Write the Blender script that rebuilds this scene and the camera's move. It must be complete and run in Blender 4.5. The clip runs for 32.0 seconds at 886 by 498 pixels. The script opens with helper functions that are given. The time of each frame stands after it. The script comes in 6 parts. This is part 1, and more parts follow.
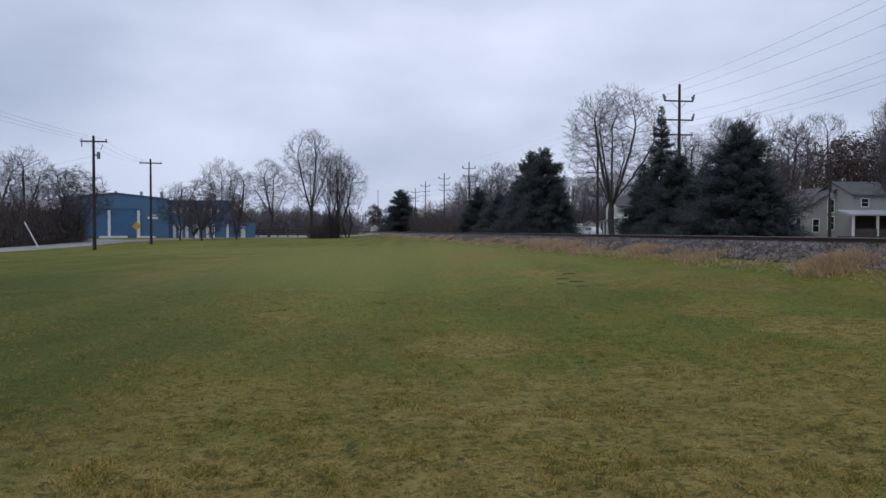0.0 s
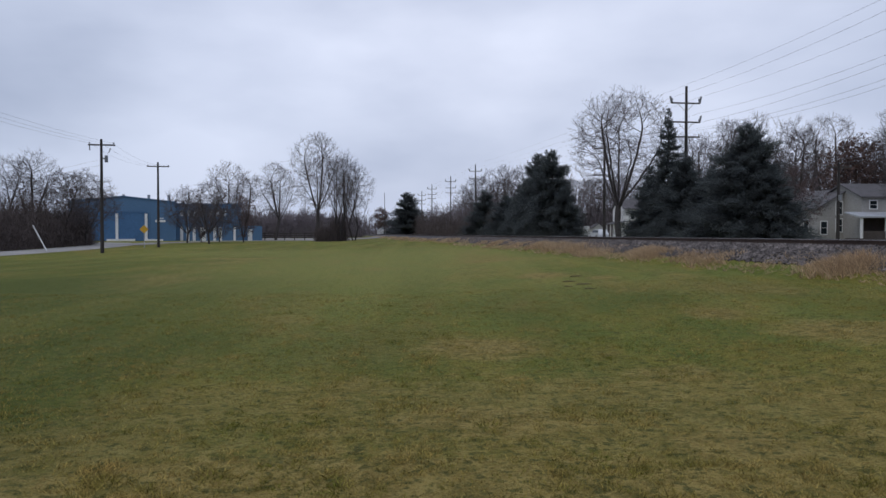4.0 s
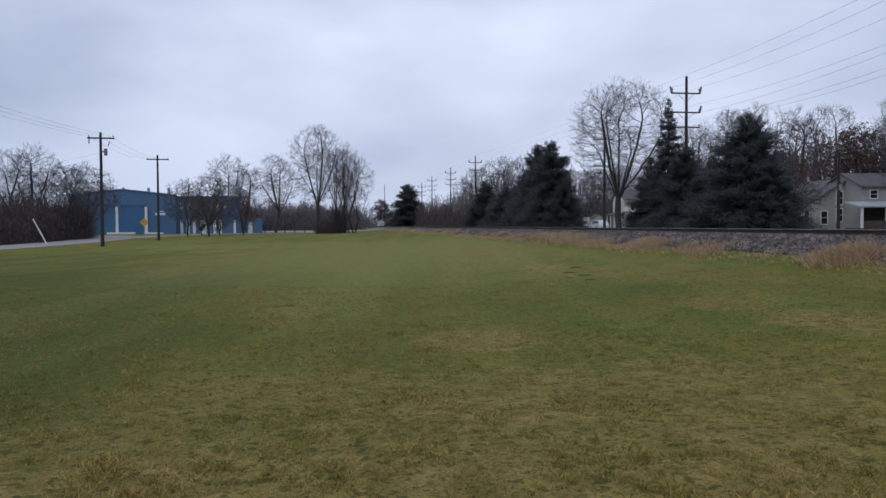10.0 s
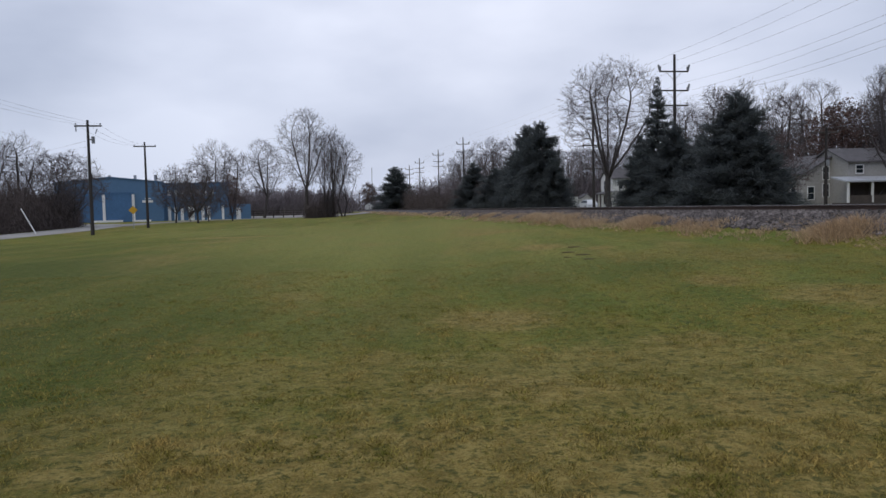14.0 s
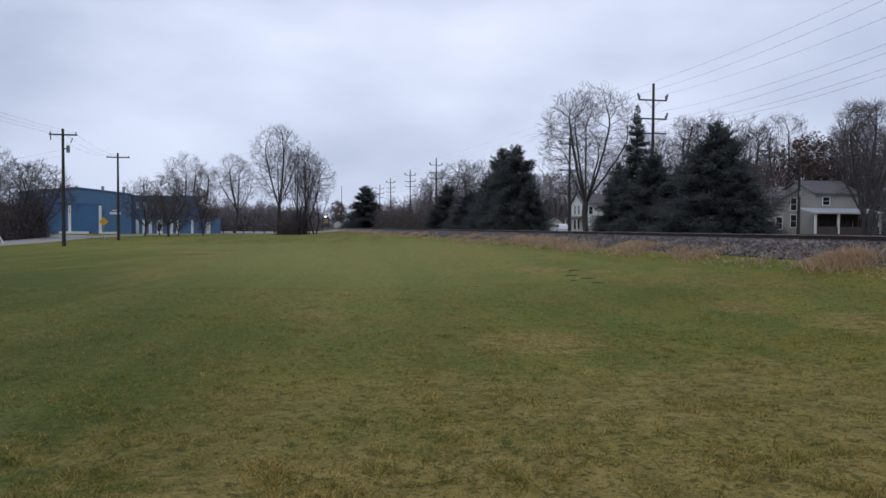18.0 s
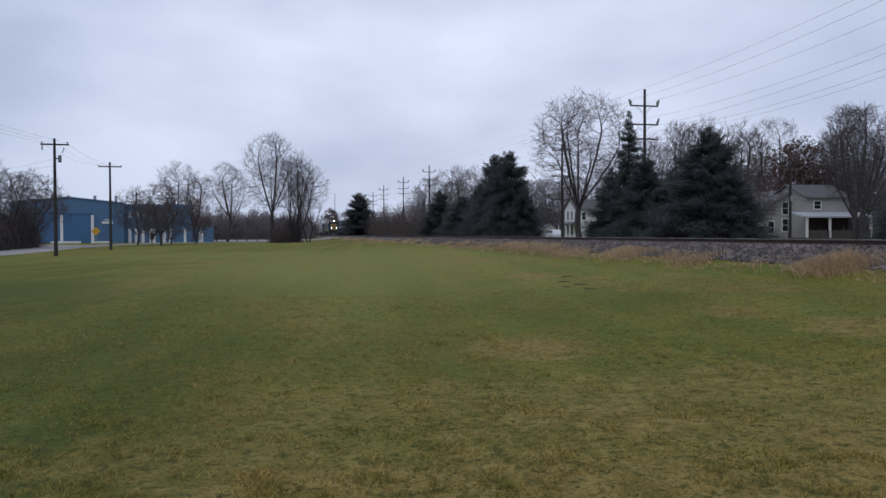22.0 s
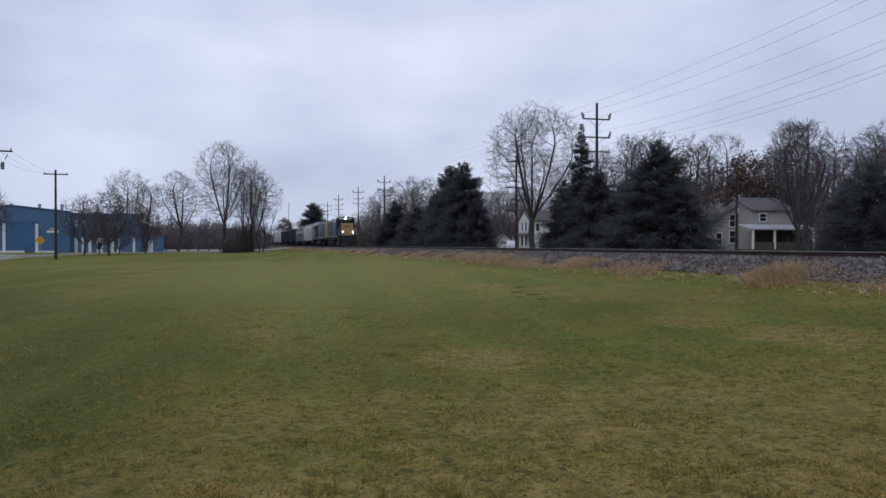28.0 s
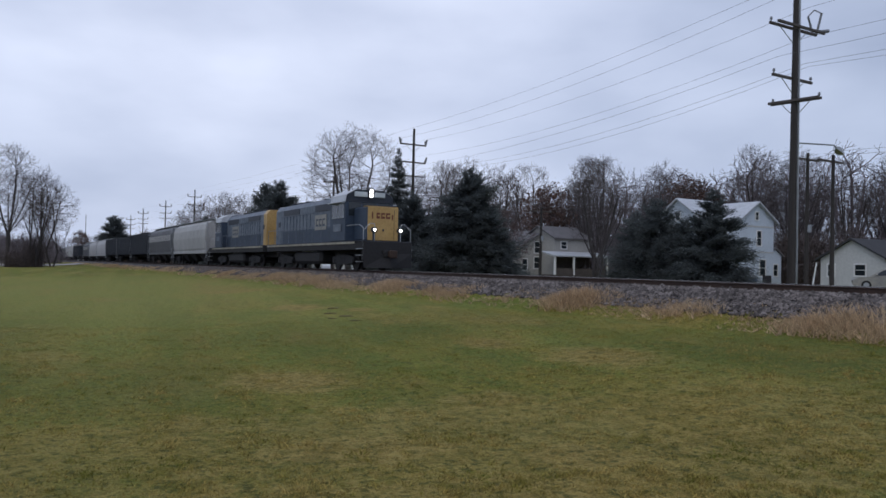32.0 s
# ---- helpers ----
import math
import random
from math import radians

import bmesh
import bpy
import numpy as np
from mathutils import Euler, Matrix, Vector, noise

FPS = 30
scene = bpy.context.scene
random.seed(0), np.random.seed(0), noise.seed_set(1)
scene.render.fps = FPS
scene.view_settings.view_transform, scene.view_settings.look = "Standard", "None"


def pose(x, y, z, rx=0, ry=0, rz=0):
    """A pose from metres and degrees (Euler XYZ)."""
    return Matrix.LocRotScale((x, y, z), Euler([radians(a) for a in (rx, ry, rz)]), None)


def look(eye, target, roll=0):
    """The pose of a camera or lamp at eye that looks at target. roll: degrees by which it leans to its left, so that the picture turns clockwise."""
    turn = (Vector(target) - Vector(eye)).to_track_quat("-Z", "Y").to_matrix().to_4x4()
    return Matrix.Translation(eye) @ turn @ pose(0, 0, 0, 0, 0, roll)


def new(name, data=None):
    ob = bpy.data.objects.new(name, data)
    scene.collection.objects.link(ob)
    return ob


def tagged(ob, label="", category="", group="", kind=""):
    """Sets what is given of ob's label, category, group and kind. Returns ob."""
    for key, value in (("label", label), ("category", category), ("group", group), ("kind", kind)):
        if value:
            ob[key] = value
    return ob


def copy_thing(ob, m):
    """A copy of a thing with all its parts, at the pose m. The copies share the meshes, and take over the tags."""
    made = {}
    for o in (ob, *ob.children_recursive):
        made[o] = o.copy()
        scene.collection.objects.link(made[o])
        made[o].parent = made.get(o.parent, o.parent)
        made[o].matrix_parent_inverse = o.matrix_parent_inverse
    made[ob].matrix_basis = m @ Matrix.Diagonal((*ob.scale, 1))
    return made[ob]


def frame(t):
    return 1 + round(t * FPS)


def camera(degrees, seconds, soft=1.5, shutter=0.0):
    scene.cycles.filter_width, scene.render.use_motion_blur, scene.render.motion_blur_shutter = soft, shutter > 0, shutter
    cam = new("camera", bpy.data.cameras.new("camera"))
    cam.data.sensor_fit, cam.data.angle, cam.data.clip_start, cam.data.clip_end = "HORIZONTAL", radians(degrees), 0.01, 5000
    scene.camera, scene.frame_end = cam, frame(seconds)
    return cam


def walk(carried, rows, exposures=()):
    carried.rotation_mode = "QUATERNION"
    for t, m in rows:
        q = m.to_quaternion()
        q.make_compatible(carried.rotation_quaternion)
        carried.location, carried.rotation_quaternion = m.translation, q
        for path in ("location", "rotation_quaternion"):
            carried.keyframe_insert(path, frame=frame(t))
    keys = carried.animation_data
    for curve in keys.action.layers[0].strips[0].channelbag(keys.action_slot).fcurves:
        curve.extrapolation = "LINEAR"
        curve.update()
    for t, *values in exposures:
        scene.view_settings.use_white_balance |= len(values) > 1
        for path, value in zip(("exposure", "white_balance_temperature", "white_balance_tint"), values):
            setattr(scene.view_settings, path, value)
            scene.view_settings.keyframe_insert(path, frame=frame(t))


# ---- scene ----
cam = camera(60.07, 32.0, soft=1.5, shutter=0.12)
# seconds, x, y, z, yaw, pitch, roll
PATH = [
    (0.00, 0.003, -0.007, 1.590, -0.461, -1.359, 0.036),
    (0.50, 0.010, 0.020, 1.592, -0.663, -1.393, 0.078),
    (1.00, 0.009, 0.013, 1.595, -0.327, -1.381, -0.018),
    (1.50, 0.004, 0.003, 1.592, -0.297, -1.134, -0.043),
    (2.00, -0.000, -0.000, 1.600, 0.000, -1.180, -0.000),
    (2.50, 0.004, -0.010, 1.595, -0.047, -1.266, 0.016),
    (3.00, 0.001, -0.001, 1.592, -0.195, -0.934, 0.034),
    (3.50, -0.000, 0.011, 1.585, 0.038, -1.176, -0.051),
    (5.50, 0.007, 0.007, 1.585, -0.076, -1.021, 0.006),
    (6.00, 0.001, 0.001, 1.591, -0.103, -1.184, -0.103),
    (6.50, 0.006, 0.015, 1.589, 0.206, -1.230, -0.051),
    (7.00, 0.000, -0.009, 1.592, 0.238, -1.242, -0.156),
    (7.50, 0.005, 0.005, 1.593, 0.218, -1.078, -0.269),
    (8.00, 0.013, 0.006, 1.587, 0.193, -1.157, -0.247),
    (8.50, 0.016, 0.010, 1.587, 0.207, -1.454, -0.214),
    (9.00, 0.004, 0.010, 1.587, 0.329, -1.594, -0.208),
    (9.50, -0.004, 0.011, 1.585, 0.347, -1.626, -0.363),
    (10.00, 0.000, 0.013, 1.587, 0.037, -1.775, -0.316),
    (10.50, 0.016, 0.031, 1.588, 0.157, -1.657, -0.339),
    (11.00, 0.005, 0.021, 1.592, 0.540, -1.653, -0.422),
    (11.50, 0.007, 0.000, 1.586, 1.002, -1.254, -0.270),
    (12.00, -0.048, -0.002, 1.588, -0.276, -1.146, 0.136),
    (12.50, -0.170, 0.003, 1.585, -3.815, -2.701, -2.173),
    (13.00, -0.206, -0.072, 1.597, -4.927, -2.285, -0.937),
    (13.50, -0.219, -0.161, 1.608, -1.900, -3.180, -0.810),
    (15.50, -0.988, -0.113, 1.588, -0.173, -2.120, -1.752),
    (16.00, -1.191, -0.052, 1.565, -3.764, -1.709, -1.227),
    (16.50, -1.435, 0.011, 1.597, -5.685, -2.690, -3.226),
    (17.00, -1.463, 0.038, 1.587, -3.073, -1.407, -0.488),
    (17.50, -1.441, 0.017, 1.593, -2.796, -1.551, 0.809),
    (18.00, -1.422, 0.008, 1.597, -3.427, -1.614, 0.208),
    (18.50, -1.419, -0.004, 1.597, -3.665, -1.232, 0.126),
    (19.00, -1.405, -0.005, 1.600, -3.593, -1.090, -0.184),
    (19.50, -1.404, -0.000, 1.601, -4.196, -1.331, -0.233),
    (20.00, -1.397, -0.006, 1.603, -3.892, -1.126, -0.133),
    (20.50, -1.399, -0.013, 1.604, -4.670, -1.445, -0.093),
    (21.00, -1.404, -0.021, 1.609, -4.318, -1.222, -0.317),
    (21.50, -1.387, -0.031, 1.615, -4.418, -1.152, -0.405),
    (22.00, -1.397, -0.021, 1.614, -3.906, -1.118, -0.252),
    (22.50, -1.387, -0.022, 1.603, -4.584, -1.095, -0.300),
    (23.00, -1.391, -0.022, 1.604, -4.559, -1.293, -0.280),
    (23.50, -1.388, -0.033, 1.608, -4.829, -1.362, -0.238),
    (24.00, -1.378, -0.019, 1.605, -4.584, -1.332, -0.426),
    (24.50, -1.375, -0.009, 1.602, -4.858, -1.250, -0.267),
    (25.00, -1.378, -0.025, 1.606, -5.010, -1.364, -0.253),
    (25.50, -1.378, -0.022, 1.608, -5.158, -1.329, -0.159),
    (27.50, -1.370, -0.050, 1.611, -6.407, -0.358, -0.033),
    (28.00, -1.361, -0.049, 1.613, -7.256, -0.339, -0.059),
    (28.50, -1.368, -0.056, 1.607, -7.731, -0.732, 0.160),
    (29.00, -1.397, -0.044, 1.609, -7.136, 0.338, -0.241),
    (29.50, -1.363, -0.065, 1.617, -7.965, -1.278, -0.388),
    (30.00, -1.336, -0.064, 1.606, -9.290, -0.973, -0.357),
    (30.50, -1.348, -0.055, 1.601, -11.862, -0.869, -0.080),
    (31.00, -1.351, -0.080, 1.614, -12.516, 0.178, 0.282),
    (31.50, -1.315, -0.088, 1.615, -15.923, 0.018, 0.876),
    (32.00, -1.321, -0.119, 1.627, -20.947, 1.375, 1.243),
]
walk(cam, [(t, pose(x, y, z, 90 + pitch, -roll, yaw)) for t, x, y, z, yaw, pitch, roll in PATH],
     exposures=[(0, -0.06, 6550, 10), (6, -0.04, 6700, 10), (9, -0.04, 6500, 10), (12, 0.0, 6700, 10), (13, 0.02, 6850, 10), (16, 0.03, 6900, 10), (18, 0.03, 6600, 10),
                (21, -0.03, 6600, 10), (24, -0.07, 6550, 10), (28, -0.08, 6600, 10), (30, -0.08, 6700, 10), (31, -0.05, 6650, 10), (32, -0.02, 6500, 10)])

from mathutils import kdtree

# ---- light and air ----
SUN_WAY = (-0.38, -0.50, 0.78)     # towards the sun, which only shows through the cloud
PALE_CLOUD = (0.14, 0.896, 0.42)     # towards the thinnest cloud
world = bpy.data.worlds.new("overcast_sky")
scene.world = world
world.use_nodes = True
wn, wl = world.node_tree.nodes, world.node_tree.links
for n in list(wn):
    wn.remove(n)
w_out = wn.new("ShaderNodeOutputWorld")
w_bg = wn.new("ShaderNodeBackground")
w_sky = wn.new("ShaderNodeTexSky")
w_sky.sky_type, w_sky.sun_disc = "NISHITA", False
w_sky.sun_elevation, w_sky.sun_rotation = radians(51), radians(217)
w_sky.dust_density = 3.0
w_tc = wn.new("ShaderNodeTexCoord")
w_map = wn.new("ShaderNodeMapping")
w_map.inputs["Scale"].default_value = (1.3, 1.3, 3.2)
w_n1 = wn.new("ShaderNodeTexNoise")
w_n1.inputs["Scale"].default_value, w_n1.inputs["Detail"].default_value = 2.1, 5.0
w_n1.inputs["Roughness"].default_value = 0.45
w_ramp = wn.new("ShaderNodeValToRGB")
w_ramp.color_ramp.elements[0].position, w_ramp.color_ramp.elements[0].color = 0.3, (0.52, 0.605, 0.815, 1)
w_ramp.color_ramp.elements[1].position, w_ramp.color_ramp.elements[1].color = 0.68, (0.83, 0.925, 1.16, 1)
w_skys = wn.new("ShaderNodeVectorMath")
w_skys.operation = "SCALE"
w_skys.inputs["Scale"].default_value = 0.10
w_mix = wn.new("ShaderNodeMix")
w_mix.data_type = "RGBA"
w_mix.inputs["Factor"].default_value = 0.92
wl.new(w_tc.outputs["Generated"], w_map.inputs["Vector"])
wl.new(w_map.outputs["Vector"], w_n1.inputs["Vector"])
wl.new(w_n1.outputs["Fac"], w_ramp.inputs["Fac"])
wl.new(w_sky.outputs["Color"], w_skys.inputs[0])
wl.new(w_skys.outputs["Vector"], w_mix.inputs["A"])
wl.new(w_ramp.outputs["Color"], w_mix.inputs["B"])
w_dot = wn.new("ShaderNodeVectorMath")
w_dot.operation = "DOT_PRODUCT"
w_dot.inputs[1].default_value = PALE_CLOUD
w_glow = wn.new("ShaderNodeMapRange")
w_glow.interpolation_type = "SMOOTHSTEP"
w_glow.inputs["From Min"].default_value, w_glow.inputs["From Max"].default_value = 0.7, 1.0
w_glow.inputs["To Min"].default_value, w_glow.inputs["To Max"].default_value = 0.75, 1.02
wl.new(w_tc.outputs["Generated"], w_dot.inputs[0])
wl.new(w_dot.outputs["Value"], w_glow.inputs["Value"])
wl.new(w_glow.outputs["Result"], w_bg.inputs["Strength"])
w_tint = wn.new("ShaderNodeMix")        # bluer where the cloud is thick, creamier where it is thin
w_tint.data_type = "RGBA"
w_tint.inputs["A"].default_value, w_tint.inputs["B"].default_value = (0.95, 0.985, 1.03, 1), (1.025, 1.0, 0.98, 1)
w_part = wn.new("ShaderNodeMapRange")
w_part.inputs["From Min"].default_value, w_part.inputs["From Max"].default_value = 0.7, 0.97
wl.new(w_dot.outputs["Value"], w_part.inputs["Value"])
wl.new(w_part.outputs["Result"], w_tint.inputs["Factor"])
w_mul = wn.new("ShaderNodeMix")
w_mul.data_type, w_mul.blend_type = "RGBA", "MULTIPLY"
w_mul.inputs["Factor"].default_value = 1.0
wl.new(w_mix.outputs["Result"], w_mul.inputs["A"])
wl.new(w_tint.outputs["Result"], w_mul.inputs["B"])
wl.new(w_mul.outputs["Result"], w_bg.inputs["Color"])
wl.new(w_bg.outputs["Background"], w_out.inputs["Surface"])

sun = new("sun", bpy.data.lights.new("sun", "SUN"))
sun.data.energy, sun.data.angle, sun.data.color = 0.6, radians(40), (1.0, 0.97, 0.93)
sun.matrix_world = look(Vector(SUN_WAY) * 60, (0, 0, 0))
scene.view_settings.exposure = 0.0


# ---- materials ----
def material(name, col, col2=None, rough=0.8, metal=0.0, scale=1.0, fine=14.0, bump=0.15, dist=0.01, spread=0.35,
             coords="Object", stretch=(1, 1, 1), rand=0.0, island=0.0, spec=None):
    """Two scales of mottling between col and col2, grain bump; rand varies it from object to object, island from piece to piece."""
    m = bpy.data.materials.new(name)
    m.use_nodes = True
    t = m.node_tree
    b = t.nodes["Principled BSDF"]
    b.inputs["Roughness"].default_value, b.inputs["Metallic"].default_value = rough, metal
    if spec is not None:
        b.inputs["Specular IOR Level"].default_value = spec
    col2 = col2 or tuple(c * 0.72 for c in col)
    if coords == "World":
        vec = t.nodes.new("ShaderNodeNewGeometry").outputs["Position"]
    else:
        vec = t.nodes.new("ShaderNodeTexCoord").outputs[coords]
    mp = t.nodes.new("ShaderNodeMapping")
    mp.inputs["Scale"].default_value = stretch
    t.links.new(vec, mp.inputs["Vector"])
    n1, n2 = t.nodes.new("ShaderNodeTexNoise"), t.nodes.new("ShaderNodeTexNoise")
    n1.inputs["Scale"].default_value, n1.inputs["Detail"].default_value = scale, 4
    n2.inputs["Scale"].default_value, n2.inputs["Detail"].default_value = fine, 3
    for n in (n1, n2):
        t.links.new(mp.outputs["Vector"], n.inputs["Vector"])
    add = t.nodes.new("ShaderNodeMath")
    add.operation = "ADD"
    t.links.new(n1.outputs["Fac"], add.inputs[0])
    t.links.new(n2.outputs["Fac"], add.inputs[1])
    fac = t.nodes.new("ShaderNodeMapRange")
    fac.inputs["From Min"].default_value, fac.inputs["From Max"].default_value = 1 - spread, 1 + spread
    t.links.new(add.outputs[0], fac.inputs["Value"])
    mix = t.nodes.new("ShaderNodeMix")
    mix.data_type = "RGBA"
    mix.inputs["A"].default_value, mix.inputs["B"].default_value = (*col, 1), (*col2, 1)
    t.links.new(fac.outputs["Result"], mix.inputs["Factor"])
    out = mix.outputs["Result"]
    if rand or island:
        hsv = t.nodes.new("ShaderNodeHueSaturation")
        src = t.nodes.new("ShaderNodeObjectInfo").outputs["Random"] if rand else t.nodes.new("ShaderNodeNewGeometry").outputs["Random Per Island"]
        mr = t.nodes.new("ShaderNodeMapRange")
        k = rand or island
        mr.inputs["To Min"].default_value, mr.inputs["To Max"].default_value = 1 - k, 1 + k
        t.links.new(src, mr.inputs["Value"])
        t.links.new(mr.outputs["Result"], hsv.inputs["Value"])
        t.links.new(out, hsv.inputs["Color"])
        out = hsv.outputs["Color"]
    t.links.new(out, b.inputs["Base Color"])
    if bump:
        bp = t.nodes.new("ShaderNodeBump")
        bp.inputs["Strength"].default_value, bp.inputs["Distance"].default_value = bump, dist
        t.links.new(n2.outputs["Fac"], bp.inputs["Height"])
        t.links.new(bp.outputs["Normal"], b.inputs["Normal"])
    return m


def let_light_through(m, share):
    t = m.node_tree
    b, out = t.nodes["Principled BSDF"], t.nodes["Material Output"]
    tr, mix = t.nodes.new("ShaderNodeBsdfTranslucent"), t.nodes.new("ShaderNodeMixShader")
    t.links.new(b.inputs["Base Color"].links[0].from_socket, tr.inputs["Color"])
    mix.inputs["Fac"].default_value = share
    t.links.new(b.outputs["BSDF"], mix.inputs[1])
    t.links.new(tr.outputs["BSDF"], mix.inputs[2])
    t.links.new(mix.outputs["Shader"], out.inputs["Surface"])


def glow(name, col, strength):
    m = bpy.data.materials.new(name)
    m.use_nodes = True
    b = m.node_tree.nodes["Principled BSDF"]
    b.inputs["Base Color"].default_value = (*col, 1)
    b.inputs["Emission Color"].default_value = (*col, 1)
    b.inputs["Emission Strength"].default_value = strength
    return m


def glass_pane(name, col=(0.02, 0.025, 0.03)):
    m = bpy.data.materials.new(name)
    m.use_nodes = True
    b = m.node_tree.nodes["Principled BSDF"]
    b.inputs["Base Color"].default_value = (*col, 1)
    b.inputs["Roughness"].default_value = 0.08
    return m


def lawn_material():
    m = bpy.data.materials.new("lawn")
    m.use_nodes = True
    t = m.node_tree
    b = t.nodes["Principled BSDF"]
    b.inputs["Roughness"].default_value = 0.95
    b.inputs["Specular IOR Level"].default_value = 0.10
    b.inputs["Sheen Weight"].default_value, b.inputs["Sheen Roughness"].default_value = 0.17, 0.35
    b.inputs["Sheen Tint"].default_value = (0.8, 0.8, 0.32, 1)
    pos = t.nodes.new("ShaderNodeNewGeometry").outputs["Position"]

    def noise_of(scale, detail, rough=0.5, stretch=(1, 1, 1), shift=(0, 0, 0)):
        mp = t.nodes.new("ShaderNodeMapping")
        mp.inputs["Scale"].default_value, mp.inputs["Location"].default_value = stretch, shift
        mp.inputs["Rotation"].default_value = (0, 0, radians(-7))
        t.links.new(pos, mp.inputs["Vector"])
        n = t.nodes.new("ShaderNodeTexNoise")
        n.inputs["Scale"].default_value, n.inputs["Detail"].default_value, n.inputs["Roughness"].default_value = scale, detail, rough
        t.links.new(mp.outputs["Vector"], n.inputs["Vector"])
        return n.outputs["Fac"]

    def ramp(v, lo, hi):
        r = t.nodes.new("ShaderNodeMapRange")
        r.interpolation_type = "SMOOTHSTEP"
        r.inputs["From Min"].default_value, r.inputs["From Max"].default_value = lo, hi
        t.links.new(v, r.inputs["Value"])
        return r.outputs["Result"]

    def blend(f, a, c):
        x = t.nodes.new("ShaderNodeMix")
        x.data_type = "RGBA"
        t.links.new(f, x.inputs["Factor"])
        for s, v in (("A", a), ("B", c)):
            if isinstance(v, tuple):
                x.inputs[s].default_value = (*v, 1)
            else:
                t.links.new(v, x.inputs[s])
        return x.outputs["Result"]

    def times(a, k):
        x = t.nodes.new("ShaderNodeMath")
        x.operation = "MULTIPLY"
        t.links.new(a, x.inputs[0])
        if isinstance(k, float):
            x.inputs[1].default_value = k
        else:
            t.links.new(k, x.inputs[1])
        return x.outputs[0]

    broad = noise_of(0.22, 4, 0.6, (1, 0.32, 1), (3.1, 1.7, 0))
    middle = noise_of(0.75, 5, 0.65, (1, 0.42, 1), (7, 2, 0))
    lanes = noise_of(0.62, 2, 0.4, (1, 0.035, 1), (2, 8, 0))
    small = noise_of(3.2, 5, 0.65)
    grain = noise_of(24, 5, 0.75)
    green = blend(ramp(middle, 0.40, 0.60), LAWN_GREEN, LAWN_OLIVE)
    dry = blend(ramp(small, 0.35, 0.65), LAWN_TAN, LAWN_BROWN)
    f = t.nodes.new("ShaderNodeMath")
    f.operation = "MAXIMUM"
    t.links.new(times(ramp(broad, 0.50, 0.66), 0.55), f.inputs[0])
    t.links.new(times(ramp(middle, 0.53, 0.72), times(ramp(small, 0.40, 0.58), 0.65)), f.inputs[1])
    def spots_of(patches):
        spots = None
        for px, py, rx, ry, k in patches:
            mp = t.nodes.new("ShaderNodeMapping")
            mp.vector_type = "TEXTURE"
            mp.inputs["Location"].default_value, mp.inputs["Scale"].default_value = (px, py, 0.2), (rx, ry, 3)
            t.links.new(pos, mp.inputs["Vector"])
            ln = t.nodes.new("ShaderNodeVectorMath")
            ln.operation = "LENGTH"
            t.links.new(mp.outputs["Vector"], ln.inputs[0])
            d = t.nodes.new("ShaderNodeMath")
            d.operation = "MULTIPLY_ADD"
            t.links.new(small, d.inputs[0])
            d.inputs[1].default_value = 1.6
            t.links.new(ln.outputs["Value"], d.inputs[2])
            s = times(ramp(d.outputs[0], 2.2, 1.25), k)
            if spots is not None:
                mx = t.nodes.new("ShaderNodeMath")
                mx.operation = "MAXIMUM"
                t.links.new(spots, mx.inputs[0])
                t.links.new(s, mx.inputs[1])
                s = mx.outputs[0]
            spots = s
        return spots

    spots = spots_of(LAWN_PATCHES)
    mx = t.nodes.new("ShaderNodeMath")
    mx.operation = "MAXIMUM"
    t.links.new(spots, mx.inputs[0])
    t.links.new(f.outputs[0], mx.inputs[1])
    lush = ramp(noise_of(0.12, 3, 0.55, (1, 0.3, 1), (1.3, 4.4, 0)), 0.47, 0.64)
    green = blend(times(lush, 0.4), green, LAWN_LUSH_DIM)
    green = blend(times(ramp(lanes, 0.46, 0.62), 0.34), green, LAWN_LUSH_DIM)
    green = blend(spots_of(LUSH_VIGNETTE_PATCHES), green, LAWN_LUSH_DIM)
    green = blend(spots_of(PALE_SHEEN_PATCHES), green, LAWN_PALE)
    green = blend(times(ramp(lanes, 0.50, 0.36), 0.26), green, LAWN_PALE)
    c = blend(mx.outputs[0], green, dry)
    lift = t.nodes.new("ShaderNodeMapRange")
    lift.inputs["To Min"].default_value, lift.inputs["To Max"].default_value = 0.32, 0.95
    t.links.new(mx.outputs[0], lift.inputs["Value"])
    c = blend(times(ramp(grain, 0.52, 0.62), lift.outputs["Result"]), c, LAWN_STRAW)
    tuft = noise_of(9, 4, 0.7, (1, 1, 1), (5, 5, 0))
    c = blend(times(ramp(tuft, 0.52, 0.62), times(lift.outputs["Result"], 0.8)), c, LAWN_BROWN)
    c = blend(times(ramp(grain, 0.47, 0.38), 0.6), c, LAWN_DARK)
    c = blend(times(ramp(tuft, 0.48, 0.38), 0.8), c, LAWN_DARK)
    clump = noise_of(11.0, 5, 0.7, (1, 0.7, 1), (1, 9, 0))
    c = blend(times(ramp(clump, 0.47, 0.36), 0.5), c, LAWN_DARK)
    dark = blend(times(ramp(small, 0.55, 0.75), 0.35), c, LAWN_DARK)
    t.links.new(dark, b.inputs["Base Color"])
    bp = t.nodes.new("ShaderNodeBump")
    bp.inputs["Strength"].default_value, bp.inputs["Distance"].default_value = 0.8, 0.05
    t.links.new(grain, bp.inputs["Height"])
    t.links.new(bp.outputs["Normal"], b.inputs["Normal"])
    return m


